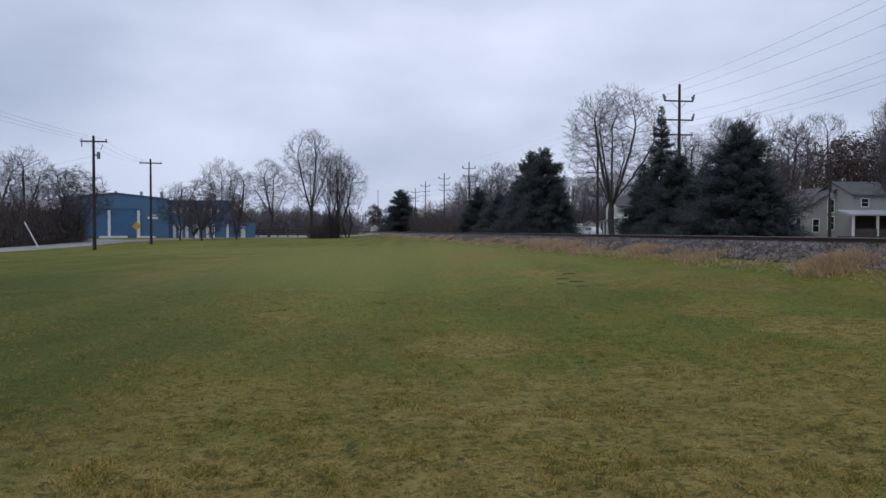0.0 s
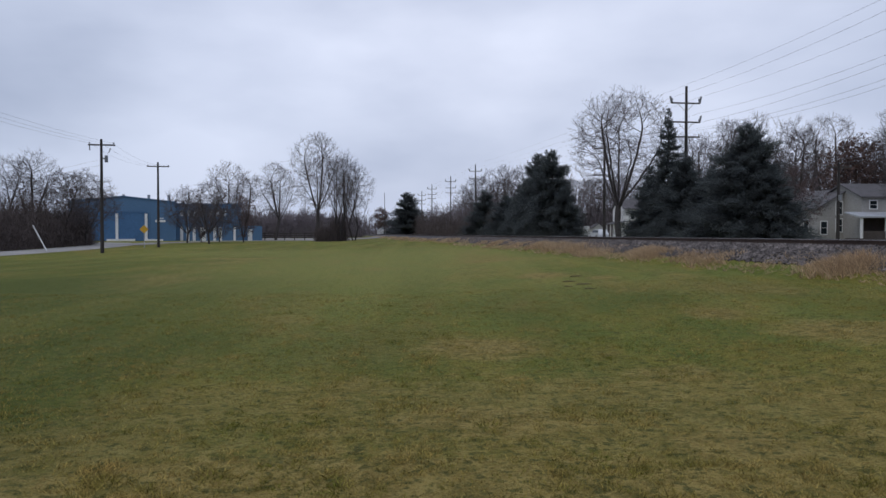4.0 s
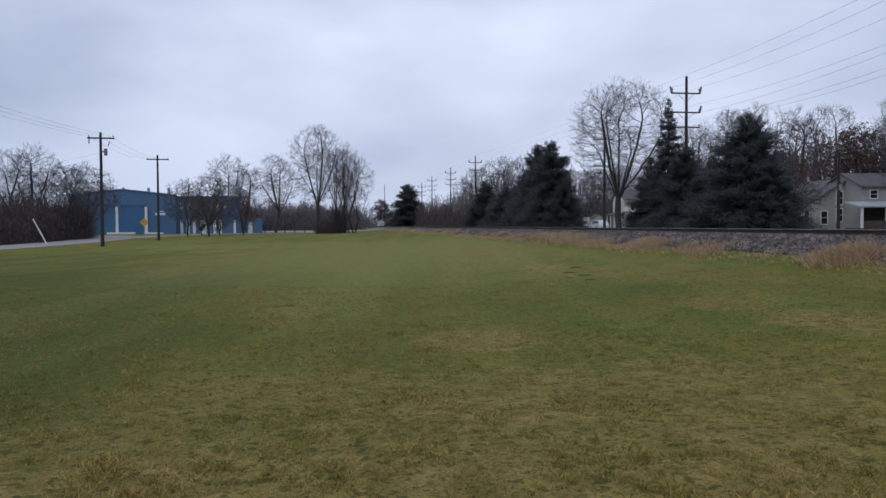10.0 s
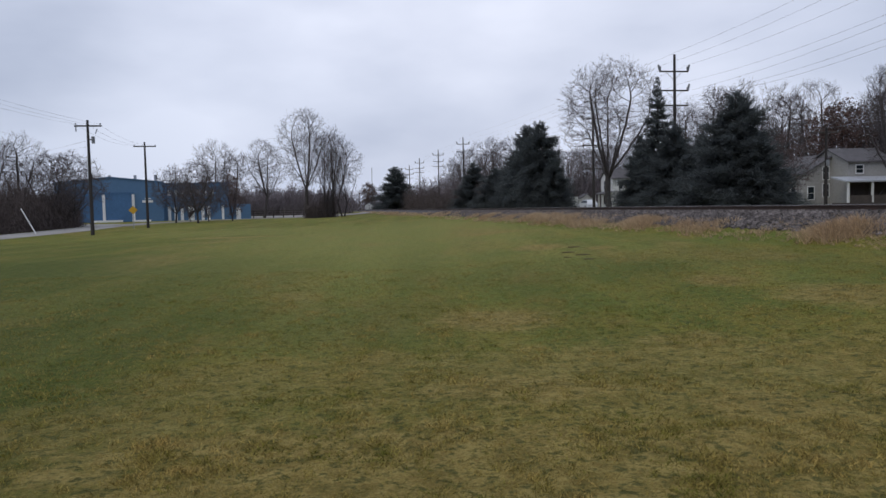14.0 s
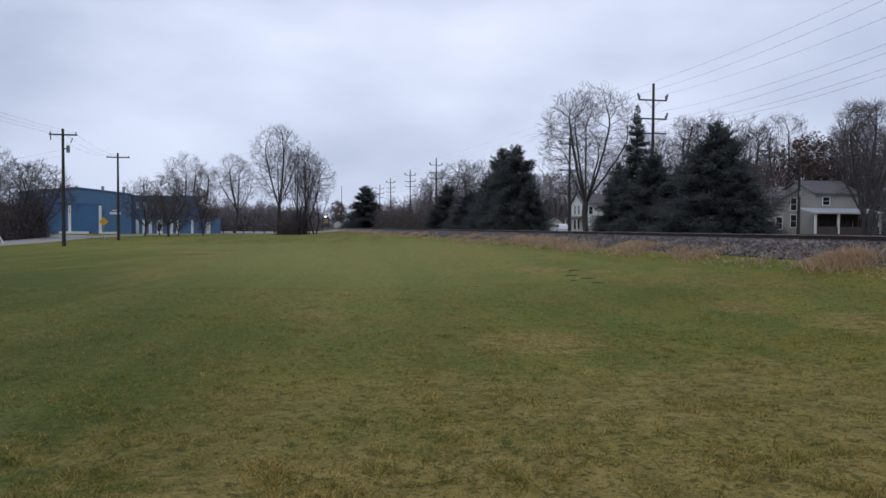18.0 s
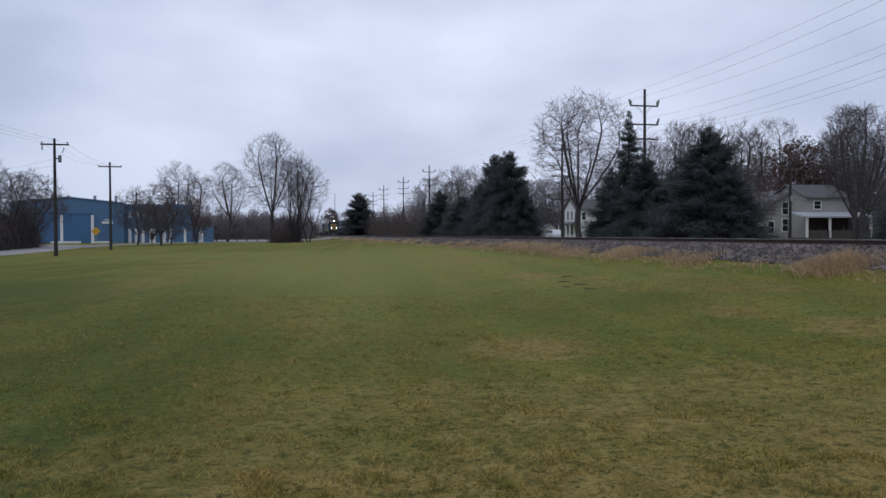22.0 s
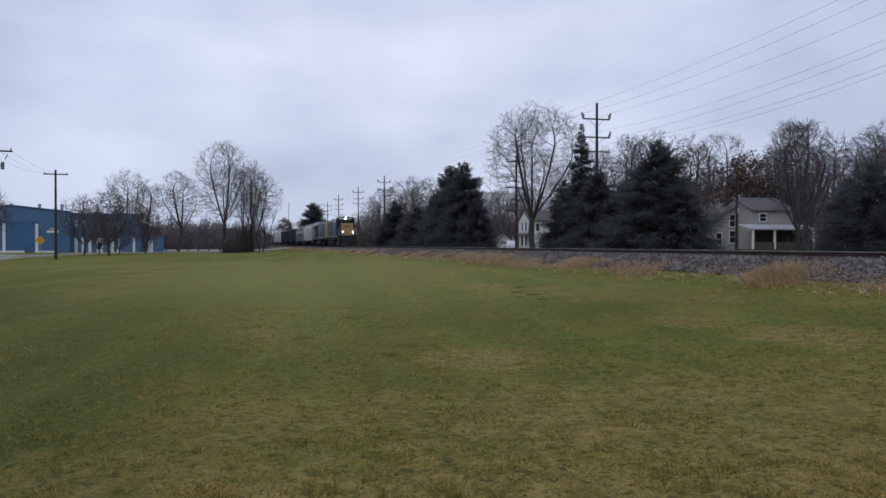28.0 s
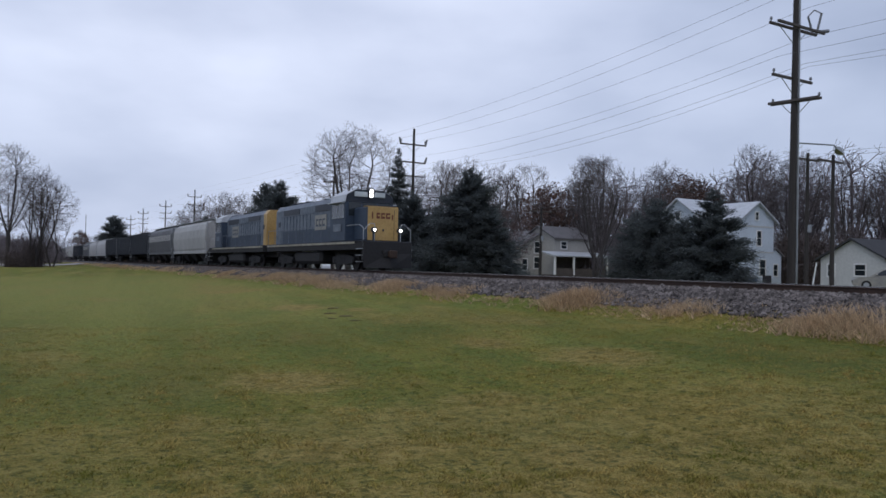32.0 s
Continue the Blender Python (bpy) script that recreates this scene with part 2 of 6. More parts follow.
LAWN_GREEN, LAWN_OLIVE = (0.120, 0.158, 0.021), (0.218, 0.186, 0.028)
LAWN_TAN, LAWN_BROWN = (0.40, 0.285, 0.095), (0.20, 0.130, 0.036)
LAWN_LUSH_DIM = (0.046, 0.078, 0.008)
LAWN_PALE = (0.255, 0.255, 0.066)
LAWN_STRAW, LAWN_DARK = (0.30, 0.225, 0.066), (0.036, 0.040, 0.008)
# bleached patches: place, half widths, strength
LAWN_PATCHES = ((0.55, 10.6, 0.9, 1.0, 0.9), (0.4, 6.4, 1.1, 0.7, 0.85), (5.6, 10.6, 0.9, 1.2, 0.8), (4.7, 13.2, 0.5, 0.8, 0.9), (3.2, 25.0, 0.9, 1.6, 0.95), (4.6, 22.3, 0.5, 0.7, 0.8),
                (2.4, 37.0, 1.8, 1.6, 0.9), (-12.8, 48.5, 3.2, 1.1, 1.0), (-1.6, 5.0, 1.3, 0.5, 0.8), (2.2, 5.6, 0.8, 0.6, 0.85), (-0.9, 7.9, 0.5, 0.6, 0.6), (2.6, 8.3, 0.7, 0.6, 0.7),
                (0.0, 4.4, 3.6, 1.3, 0.85), (3.4, 5.2, 2.0, 1.4, 0.75), (-2.6, 5.6, 1.6, 0.9, 0.5), (1.6, 7.0, 1.5, 0.9, 0.5), (11.0, 14.5, 2.5, 1.5, 0.6),
                (1.4, 6.6, 3.4, 2.0, 0.62), (4.6, 6.4, 2.4, 1.8, 0.55), (-1.8, 7.0, 1.6, 1.3, 0.5))
# paler grass colour that paints in the far lawn's brightening at grazing angles
PALE_SHEEN_PATCHES = ((-3.0, 44.0, 9.0, 26.0, 0.75), (1.5, 21.0, 3.5, 5.0, 0.35), (-9.0, 62.0, 14.0, 12.0, 0.6))
# darker, lusher grass; lens falloff at the lower corners is painted in with it
LUSH_VIGNETTE_PATCHES = ((-11.0, 19.0, 7.5, 13.0, 1.0), (-6.2, 9.0, 3.4, 5.5, 1.0), (-21.0, 36.0, 8.0, 12.0, 0.5), (-3.4, 4.6, 1.6, 1.6, 0.7), (8.5, 9.0, 2.0, 2.5, 0.6), (-2.6, 11.2, 2.6, 3.0, 0.6), (-4.4, 5.0, 2.6, 3.4, 1.0), (-7.5, 13.0, 4.0, 6.0, 0.8), (6.2, 5.2, 1.8, 1.6, 0.6), (3.4, 17.0, 5.0, 2.6, 0.45))
LAWN = lawn_material()
BALLAST = material("ballast", (0.11, 0.10, 0.10), (0.03, 0.027, 0.028), 0.95, scale=1.2, fine=9, bump=1.0, dist=0.06, coords="World", spread=0.22)
STONE = material("ballast_stone", (0.205, 0.178, 0.168), (0.040, 0.033, 0.031), 0.9, scale=2, fine=20, bump=0.3, coords="World", island=0.6, spec=0.2)
RUST = material("rusty_steel", (0.075, 0.045, 0.032), (0.035, 0.022, 0.018), 0.8, 0.3, scale=1, fine=25)
RAILTOP = material("worn_rail_steel", (0.48, 0.47, 0.46), (0.33, 0.32, 0.31), 0.5, 0.8, scale=2, fine=30, bump=0.05)
TIE = material("creosoted_timber", (0.05, 0.04, 0.033), (0.025, 0.02, 0.017), 0.9, scale=2, fine=22, rand=0.3, stretch=(1, 6, 6))
DRYGRASS = material("dry_grass", (0.62, 0.47, 0.30), (0.42, 0.28, 0.16), 0.9, scale=0.6, fine=6, bump=0, coords="World", island=0.45)
GREENGRASS = material("grass_blades", (0.15, 0.155, 0.028), (0.42, 0.30, 0.10), 0.9, scale=0.7, fine=5, bump=0, coords="World", island=0.7, spread=0.24, spec=0.05)
BRUSH = material("brush_twigs", (0.115, 0.09, 0.083), (0.07, 0.054, 0.05), 0.95, scale=0.5, fine=4, bump=0, coords="World", island=0.4)
# Paler than the near twigs: the veil of haze is put into the colour.
WOODTWIG = material("hazed_woodland_twigs", (0.205, 0.174, 0.186), (0.13, 0.11, 0.119), 0.95, scale=0.08, fine=1.0, bump=0, coords="World", island=0.3)
let_light_through(DRYGRASS, 0.35)
let_light_through(GREENGRASS, 0.35)
BARK = material("grey_bark", (0.082, 0.070, 0.068), (0.044, 0.038, 0.037), 0.95, scale=1.5, fine=12, bump=0.6, dist=0.02, stretch=(1, 1, 0.3))
TWIG = material("fine_twigs", (0.115, 0.097, 0.099), (0.078, 0.066, 0.069), 0.95, scale=0.7, fine=5, bump=0, island=0.25)
REDTWIG = material("reddish_twigs", (0.14, 0.098, 0.094), (0.095, 0.067, 0.065), 0.95, scale=0.7, fine=5, bump=0, island=0.25)
NEEDLE = material("conifer_needles", (0.100, 0.114, 0.118), (0.135, 0.148, 0.146), 0.85, scale=0.6, fine=5, bump=0, island=0.25, spec=0.2)
let_light_through(NEEDLE, 0.45)
RUSSET = material("russet_leaves", (0.12, 0.068, 0.054), (0.075, 0.048, 0.043), 0.9, scale=0.6, fine=5, bump=0, island=0.4)
POLEWOOD = material("dark_pole_timber", (0.05, 0.043, 0.041), (0.028, 0.024, 0.023), 0.9, scale=1.5, fine=14, bump=0.4, stretch=(4, 4, 0.5))
ARMWOOD = material("grey_crossarm_timber", (0.10, 0.085, 0.08), (0.05, 0.044, 0.04), 0.9, scale=2, fine=14, stretch=(1, 4, 4))
WIRE = material("weathered_cable", (0.16, 0.165, 0.18), (0.12, 0.12, 0.13), 0.6, 0.3, bump=0)
CERAMIC = material("grey_insulator", (0.20, 0.21, 0.23), (0.12, 0.12, 0.13), 0.35, bump=0)
GALV = material("galvanised_steel", (0.42, 0.44, 0.46), (0.3, 0.31, 0.33), 0.5, 0.7, scale=3, fine=20, bump=0.05)
ASPHALT = material("asphalt", (0.16, 0.155, 0.155), (0.09, 0.088, 0.09), 0.9, scale=0.4, fine=12, bump=0.3, coords="World")
PALEROAD = material("pale_concrete_road", (0.40, 0.38, 0.35), (0.26, 0.245, 0.23), 0.9, scale=0.3, fine=8, bump=0.2, coords="World")
GRAVEL = material("gravel_drive", (0.34, 0.315, 0.295), (0.22, 0.20, 0.19), 0.95, scale=0.5, fine=14, bump=0.5, coords="World")
BLUESHEET = material("blue_metal_cladding", (0.095, 0.195, 0.335), (0.065, 0.145, 0.255), 0.6, scale=0.25, fine=3, bump=0.05, spread=0.5)
BLUEDOOR = material("blue_door_panel", (0.06, 0.16, 0.32), (0.045, 0.12, 0.245), 0.55, scale=0.5, fine=4, bump=0.05)
WHITEPAINT = material("white_paint", (0.82, 0.82, 0.81), (0.70, 0.70, 0.69), 0.6, scale=1, fine=9, bump=0.05)
SIDING = material("white_siding", (0.58, 0.58, 0.565), (0.45, 0.45, 0.44), 0.7, scale=0.35, fine=5, bump=0.05)
CREAMSIDING = material("weathered_cream_siding", (0.40, 0.385, 0.36), (0.26, 0.25, 0.235), 0.75, scale=0.35, fine=5, bump=0.05)
BLUEWHITE = material("pale_blue_siding", (0.60, 0.66, 0.74), (0.46, 0.51, 0.58), 0.7, scale=0.35, fine=5, bump=0.05)
ROOFGREY = material("grey_shingles", (0.15, 0.14, 0.145), (0.085, 0.08, 0.083), 0.9, scale=0.8, fine=10, bump=0.4)
ROOFPALE = material("pale_metal_roof", (0.55, 0.57, 0.60), (0.40, 0.41, 0.44), 0.5, 0.2, scale=0.5, fine=4, bump=0.05)
ROOFDARK = material("dark_shingles", (0.05, 0.05, 0.055), (0.03, 0.03, 0.033), 0.9, scale=0.8, fine=10, bump=0.4)
PANE = glass_pane("window_glass")
# Dark brown porch boards, with the shade under the roof put into the colour.
DARKIN = material("porch_boards_with_shade", (0.11, 0.09, 0.08), (0.06, 0.05, 0.045), 0.9, scale=1, fine=7)
YELLOWSIGN = material("amber_sign_paint", (0.62, 0.36, 0.02), (0.5, 0.28, 0.02), 0.5, scale=3, fine=12, bump=0)
LOCOBLUE = material("faded_blue_paint", (0.038, 0.058, 0.095), (0.020, 0.032, 0.056), 0.5, scale=0.6, fine=5, bump=0.05, spread=0.4)
LOCOGREY = material("faded_grey_blue_paint", (0.165, 0.19, 0.23), (0.060, 0.080, 0.112), 0.55, scale=0.35, fine=3, bump=0.05, spread=0.3)
LOCODARK = material("dark_navy_paint", (0.022, 0.028, 0.045), (0.014, 0.017, 0.026), 0.5, scale=1, fine=8, bump=0.05)
SILLPAINT = material("dirty_yellow_stripe_paint", (0.52, 0.48, 0.38), (0.10, 0.09, 0.07), 0.7, scale=0.5, fine=4, bump=0.05, spread=0.4)
LOCOYELLOW = material("yellow_paint", (0.52, 0.335, 0.12), (0.34, 0.20, 0.065), 0.5, scale=0.7, fine=8, bump=0.05)
UNDER = material("grimy_underframe", (0.024, 0.023, 0.025), (0.014, 0.013, 0.014), 0.85, scale=1, fine=9)
WHEEL = material("wheel_steel", (0.04, 0.035, 0.033), (0.022, 0.02, 0.019), 0.6, 0.5, scale=3, fine=12)
HOPPERGREY = material("grey_hopper_paint", (0.44, 0.435, 0.435), (0.28, 0.275, 0.275), 0.6, scale=0.5, fine=4, bump=0.05, spread=0.45, stretch=(1, 1, 0.35))
HOPPERDIRTY = material("grimy_hopper_paint", (0.16, 0.165, 0.18), (0.09, 0.092, 0.10), 0.65, scale=0.5, fine=4, bump=0.05, spread=0.45, stretch=(1, 1, 0.35))
COALBLACK = material("black_car_paint", (0.027, 0.032, 0.044), (0.016, 0.019, 0.027), 0.6, scale=0.5, fine=5, bump=0.05)
EMBLEMTAN = material("faded_tan_paint", (0.33, 0.31, 0.27), (0.20, 0.20, 0.20), 0.6, scale=1.5, fine=7, bump=0.05, spread=0.4)
REDLOGO = material("dark_red_lettering_paint", (0.16, 0.045, 0.02), (0.12, 0.03, 0.02), 0.6, bump=0)
CARWHITE = material("white_car_paint", (0.75, 0.76, 0.78), (0.68, 0.69, 0.71), 0.25, scale=1, fine=5, bump=0)
CARRED = material("red_car_paint", (0.42, 0.03, 0.03), (0.32, 0.02, 0.02), 0.25, scale=1, fine=5, bump=0)
CARDARK = material("dark_car_paint", (0.03, 0.032, 0.036), (0.02, 0.022, 0.025), 0.25, scale=1, fine=5, bump=0)
EARTH = material("dark_earth", (0.15, 0.12, 0.05), (0.085, 0.07, 0.03), 0.95, scale=4, fine=30, bump=0.6)
TYRE = material("tyre_rubber", (0.02, 0.02, 0.02), (0.012, 0.012, 0.012), 0.9, bump=0)
HEADLAMP = glow("headlamp_glass_lit", (1.0, 0.93, 0.80), 34.0)
CARLAMP = glow("car_lamp_lit", (1.0, 0.96, 0.9), 6.0)
NUMBERBOARD = glow("lit_number_board", (0.36, 0.40, 0.43), 0.08)


# ---- mesh tools ----
class Mesh:
    """Gathers vertices and faces for one part."""

    def __init__(self):
        self.v, self.f = [], []

    def add(self, verts, faces):
        k = len(self.v)
        self.v += [tuple(p) for p in verts]
        self.f += [tuple(i + k for i in f) for f in faces]
        return self

    def box(self, x0, y0, z0, x1, y1, z1, c=0.0):
        """A box; c cuts its edges by that much."""
        if not c:
            v = [(x, y, z) for x in (x0, x1) for y in (y0, y1) for z in (z0, z1)]
            return self.add(v, [(0, 1, 3, 2), (4, 6, 7, 5), (0, 4, 5, 1), (2, 3, 7, 6), (0, 2, 6, 4), (1, 5, 7, 3)])
        lo, hi = (x0, y0, z0), (x1, y1, z1)
        v, idx = [], {}
        for sx in (0, 1):
            for sy in (0, 1):
                for sz in (0, 1):
                    for k in range(3):
                        s = (sx, sy, sz)
                        p = [(hi[i] if s[i] else lo[i]) + (0 if i == k else (-c if s[i] else c)) for i in range(3)]
                        idx[s, k] = len(v)
                        v.append(p)
        f = []
        for k in range(3):
            i, j = (k + 1) % 3, (k + 2) % 3
            for s in (0, 1):
                q = []
                for a, b in ((0, 0), (1, 0), (1, 1), (0, 1)):
                    t = [0, 0, 0]
                    t[k], t[i], t[j] = s, a, b
                    q.append(idx[tuple(t), k])
                f.append(q if s else q[::-1])
            for a in (0, 1):
                for b in (0, 1):
                    q = []
                    for s, kk in ((0, i), (1, i), (1, j), (0, j)):
                        t = [0, 0, 0]
                        t[k], t[i], t[j] = s, a, b
                        q.append(idx[tuple(t), kk])
                    f.append(q)
        for sx in (0, 1):
            for sy in (0, 1):
                for sz in (0, 1):
                    f.append([idx[(sx, sy, sz), k] for k in range(3)])
        return self.add(v, f)

    def tube(self, p0, p1, r0, r1=None, n=8, caps=True):
        r1 = r0 if r1 is None else r1
        p0, p1 = Vector(p0), Vector(p1)
        d = (p1 - p0).normalized()
        u = d.orthogonal().normalized()
        w = d.cross(u)
        ring = [(u * math.cos(2 * math.pi * i / n) + w * math.sin(2 * math.pi * i / n)) for i in range(n)]
        v = [p0 + r * r0 for r in ring] + [p1 + r * r1 for r in ring]
        f = [(i, (i + 1) % n, n + (i + 1) % n, n + i) for i in range(n)]
        if caps:
            f += [tuple(range(n))[::-1], tuple(range(n, 2 * n))]
        return self.add(v, f)

    def prism(self, outline, y0, y1):
        """An outline in x and z, drawn out along y."""
        n = len(outline)
        v = [(x, y0, z) for x, z in outline] + [(x, y1, z) for x, z in outline]
        f = [(i, (i + 1) % n, n + (i + 1) % n, n + i) for i in range(n)] + [tuple(range(n))[::-1], tuple(range(n, 2 * n))]
        return self.add(v, f)

    def loft(self, rings):
        """Closed rings of equal count joined into a skin, with end caps."""
        n = len(rings[0])
        v = [p for r in rings for p in r]
        f = [(k * n + i, k * n + (i + 1) % n, (k + 1) * n + (i + 1) % n, (k + 1) * n + i) for k in range(len(rings) - 1) for i in range(n)]
        f += [tuple(range(n))[::-1], tuple(range((len(rings) - 1) * n, len(rings) * n))]
        return self.add(v, f)

    def data(self, name, mat):
        me = bpy.data.meshes.new(name)
        me.from_pydata(self.v, [], self.f)
        bm = bmesh.new()
        bm.from_mesh(me)
        bmesh.ops.recalc_face_normals(bm, faces=bm.faces)
        bm.to_mesh(me)
        bm.free()
        me.materials.append(mat)
        return me


def soup(name, verts, faces, mat):
    """A mesh straight from arrays, for what comes in thousands."""
    me = bpy.data.meshes.new(name)
    me.from_pydata(verts.tolist() if hasattr(verts, "tolist") else verts, [], faces.tolist() if hasattr(faces, "tolist") else faces)
    me.materials.append(mat)
    return me


def part(name, mesh, mat, parent, label="", at=None, smooth=False):
    me = mesh.data(name, mat) if isinstance(mesh, Mesh) else mesh
    ob = new(name, me)
    ob.parent = parent
    if at is not None:
        ob.matrix_basis = at
    if label:
        ob["label"] = label
    if smooth:
        me.shade_smooth()
    return ob


def thing(name, m, label, category, group="", kind=""):
    ob = new(name)
    ob.empty_display_size = 0.3
    ob.matrix_basis = m
    return tagged(ob, label, category, group, kind)


# ---- the lie of the land ----
def step(x, a, b):
    t = max(0.0, min(1.0, (x - a) / (b - a)))
    return t * t * (3 - 2 * t)


TRACK_A, TRACK_S = 16.86, 0.15
ALONG = Vector((-TRACK_S, 1, 0)).normalized()
ACROSS = Vector((1, TRACK_S, 0)).normalized()
ORIGIN = Vector((TRACK_A, 0, 0))
TRACK_YAW = math.degrees(math.atan(TRACK_S))
RAIL_Z = 1.375


def by_track(s, o, z=0.0):
    """A place s metres up the line and o metres to the right of its centre."""
    return ORIGIN + ALONG * s + ACROSS * o + Vector((0, 0, z))


def land(x, y):
    a = x + TRACK_S * y
    base = 0.35 * step(y, 48, 136)
    z = base + (0.5 - base) * step(a, 2, 12.5)
    if a > 11.5:
        z = max(z, 0.49 + 0.40 * min(1, (a - 11.5) / 1.3))
    if a > 20.1:
        z = max(0.65, 0.87 - 0.22 * (a - 20.1) / 1.6)
    return z


def lawn_z(x, y):
    """The land with the small unevenness of the lawn."""
    z = land(x, y)
    if x + TRACK_S * y < 11.4 and y < 150:
        z += 0.035 * noise.noise((x * 0.25, y * 0.25, 0)) + 0.012 * noise.noise((x * 1.3, y * 1.3, 4))
    return z


def spaced(pieces):
    out = []
    for a, b, n in pieces:
        out += [a + (b - a) * i / n for i in range(n)]
    return out + [pieces[-1][1]]


def build_ground():
    ss = spaced([(-900, -100, 8), (-100, -10, 18), (-10, 60, 70), (60, 200, 56), (200, 400, 20), (400, 3000, 26)])
    oo = spaced([(-2500, -150, 16), (-150, -40, 22), (-40, -6, 60), (-6, -2.5, 24), (-2.5, 3, 6), (3, 6, 10), (6, 60, 27), (60, 2500, 20)])
    v, f = [], []
    for s in ss:
        for o in oo:
            p = by_track(s, o)
            z = lawn_z(p.x, p.y)
            v.append((p.x, p.y, z))
    n = len(oo)
    for i in range(len(ss) - 1):
        for j in range(n - 1):
            f.append((i * n + j, i * n + j + 1, (i + 1) * n + j + 1, (i + 1) * n + j))
    me = soup("ground", v, f, LAWN)
    me.shade_smooth()
    return tagged(new("ground", me), "mown winter lawn, green with dry tan patches", "lawn", kind="structure")


def strip(name, pts, width, mat, lift=0.02, label="", category="road"):
    """A road along a line of places, laid on the land."""
    v, f = [], []
    fine = []
    for (x0, y0), (x1, y1) in zip(pts, pts[1:]):
        n = max(1, int(math.hypot(x1 - x0, y1 - y0) / 4))
        fine += [(x0 + (x1 - x0) * i / n, y0 + (y1 - y0) * i / n) for i in range(n)]
    fine.append(pts[-1])
    for i, (x, y) in enumerate(fine):
        a, b = fine[max(0, i - 1)], fine[min(len(fine) - 1, i + 1)]
        d = Vector((b[0] - a[0], b[1] - a[1])).normalized()
        for k in (-1, -0.5, 0, 0.5, 1):
            px, py = x + d.y * k * width / 2, y - d.x * k * width / 2
            v.append((px, py, land(px, py) + lift + 0.05 * (1 - k * k)))
    for i in range(len(fine) - 1):
        for k in range(4):
            f.append((i * 5 + k, i * 5 + k + 1, i * 5 + k + 6, i * 5 + k + 5))
    return tagged(new(name, soup(name, v, f, mat)), label, category, kind="structure")


build_ground()


# ---- the railway ----
def extruded(profile, s0, s1, o, z, n=1):
    """A cross-section (offset, height) drawn along the line."""
    v, f = [], []
    k = len(profile)
    for i in range(n + 1):
        s = s0 + (s1 - s0) * i / n
        v += [tuple(by_track(s, o + a, z + b)) for a, b in profile]
    for i in range(n):
        f += [(i * k + j, i * k + (j + 1) % k, (i + 1) * k + (j + 1) % k, (i + 1) * k + j) for j in range(k)]
    f += [tuple(range(k))[::-1], tuple(range(n * k, n * k + k))]
    return Mesh().add(v, f)


def build_track():
    bed = thing("railway_track", pose(0, 0, 0), "single railway track on a grey ballast bank", "railway track", kind="structure")
    prof = [(-4.35, 0.74), (-4.05, 0.9), (-3.0, 1.12), (-2.5, 1.18), (-1.6, 1.195), (1.6, 1.195), (2.5, 1.18), (3.2, 1.06), (4.4, 0.7), (4.4, 0.2), (-4.4, 0.2)]
    part("ballast_bed", extruded(prof, -120, 900, 0, 0, 60), BALLAST, bed, "grey crushed stone ballast bank")
    rail = [(-0.07, 0), (0.07, 0), (0.07, 0.012), (0.012, 0.03), (0.012, 0.125), (0.036, 0.135), (0.036, 0.165), (-0.036, 0.165), (-0.036, 0.135),
            (-0.012, 0.125), (-0.012, 0.03), (-0.07, 0.012)]
    for o in (-0.755, 0.755):
        r = part("rail", extruded(rail, -120, 900, o, 1.21, 40), RUST, bed, "rust-brown steel rail with a worn bright top")
        part("running_surface", extruded([(-0.03, 0), (0.03, 0), (0.028, 0.004), (-0.028, 0.004)], -120, 900, o, 1.3755, 40), RAILTOP, r)
    tie = Mesh().box(-1.3, -0.115, -0.13, 1.3, 0.115, 0, 0.012).data("tie", TIE)
    plate = Mesh().box(-0.16, -0.09, 0, 0.16, 0.09, 0.018).box(-0.12, -0.07, 0.018, -0.09, -0.04, 0.04).box(0.09, 0.04, 0.018, 0.12, 0.07, 0.04).data("tie_plate", RUST)
    rng = random.Random(5)
    for i in range(150):
        p = by_track(6 + 0.52 * i, rng.uniform(-0.04, 0.04), 1.217)
        t = part("tie", tie, TIE, bed, at=pose(p.x, p.y, p.z, 0, 0, TRACK_YAW + rng.uniform(-0.8, 0.8)))
        if i < 60:
            for o in (-0.755, 0.755):
                part("tie_plate", plate, RUST, t, at=pose(o, 0, 0))
    m = Mesh()
    for i in range(900):
        s = 84 + 0.52 * i
        if i % 2 == 0 or s < 200:
            v = [by_track(s + a, o, z) for o in (-1.3, 1.3) for a in (-0.115, 0.115) for z in (1.10, 1.217)]
            m.add(v, [(0, 1, 3, 2), (4, 6, 7, 5), (0, 4, 5, 1), (2, 3, 7, 6), (1, 5, 7, 3)])
    tagged(part("far_ties", m, TIE, bed), kind="stuff")
    # loose stones on the near shoulder
    base = np.array([(1, 0, 0), (-1, 0, 0), (0, 1, 0), (0, -1, 0), (0, 0, 1), (0, 0, -1)], float)
    tri = np.array([(0, 2, 4), (2, 1, 4), (1, 3, 4), (3, 0, 4), (2, 0, 5), (1, 2, 5), (3, 1, 5), (0, 3, 5)])
    g = np.random.default_rng(3)
    n = 34000
    s = 8 + 82 * g.random(n) ** 1.7
    o = -1.2 - 3.3 * g.random(n) ** 0.8
    z = np.interp(o, [-4.6, -4.05, -3.0, -2.5, -1.2], [0.72, 0.91, 1.13, 1.19, 1.205])
    size = g.uniform(0.03, 0.085, n) * np.where(g.random(n) < 0.10, 1.6, 1)
    a, d = np.array(ACROSS), np.array(ALONG)
    c = np.array(ORIGIN) + s[:, None] * d + o[:, None] * a
    c[:, 2] = z
    v = base[None] * g.uniform(0.55, 1.1, (n, 6, 1)) * size[:, None, None]
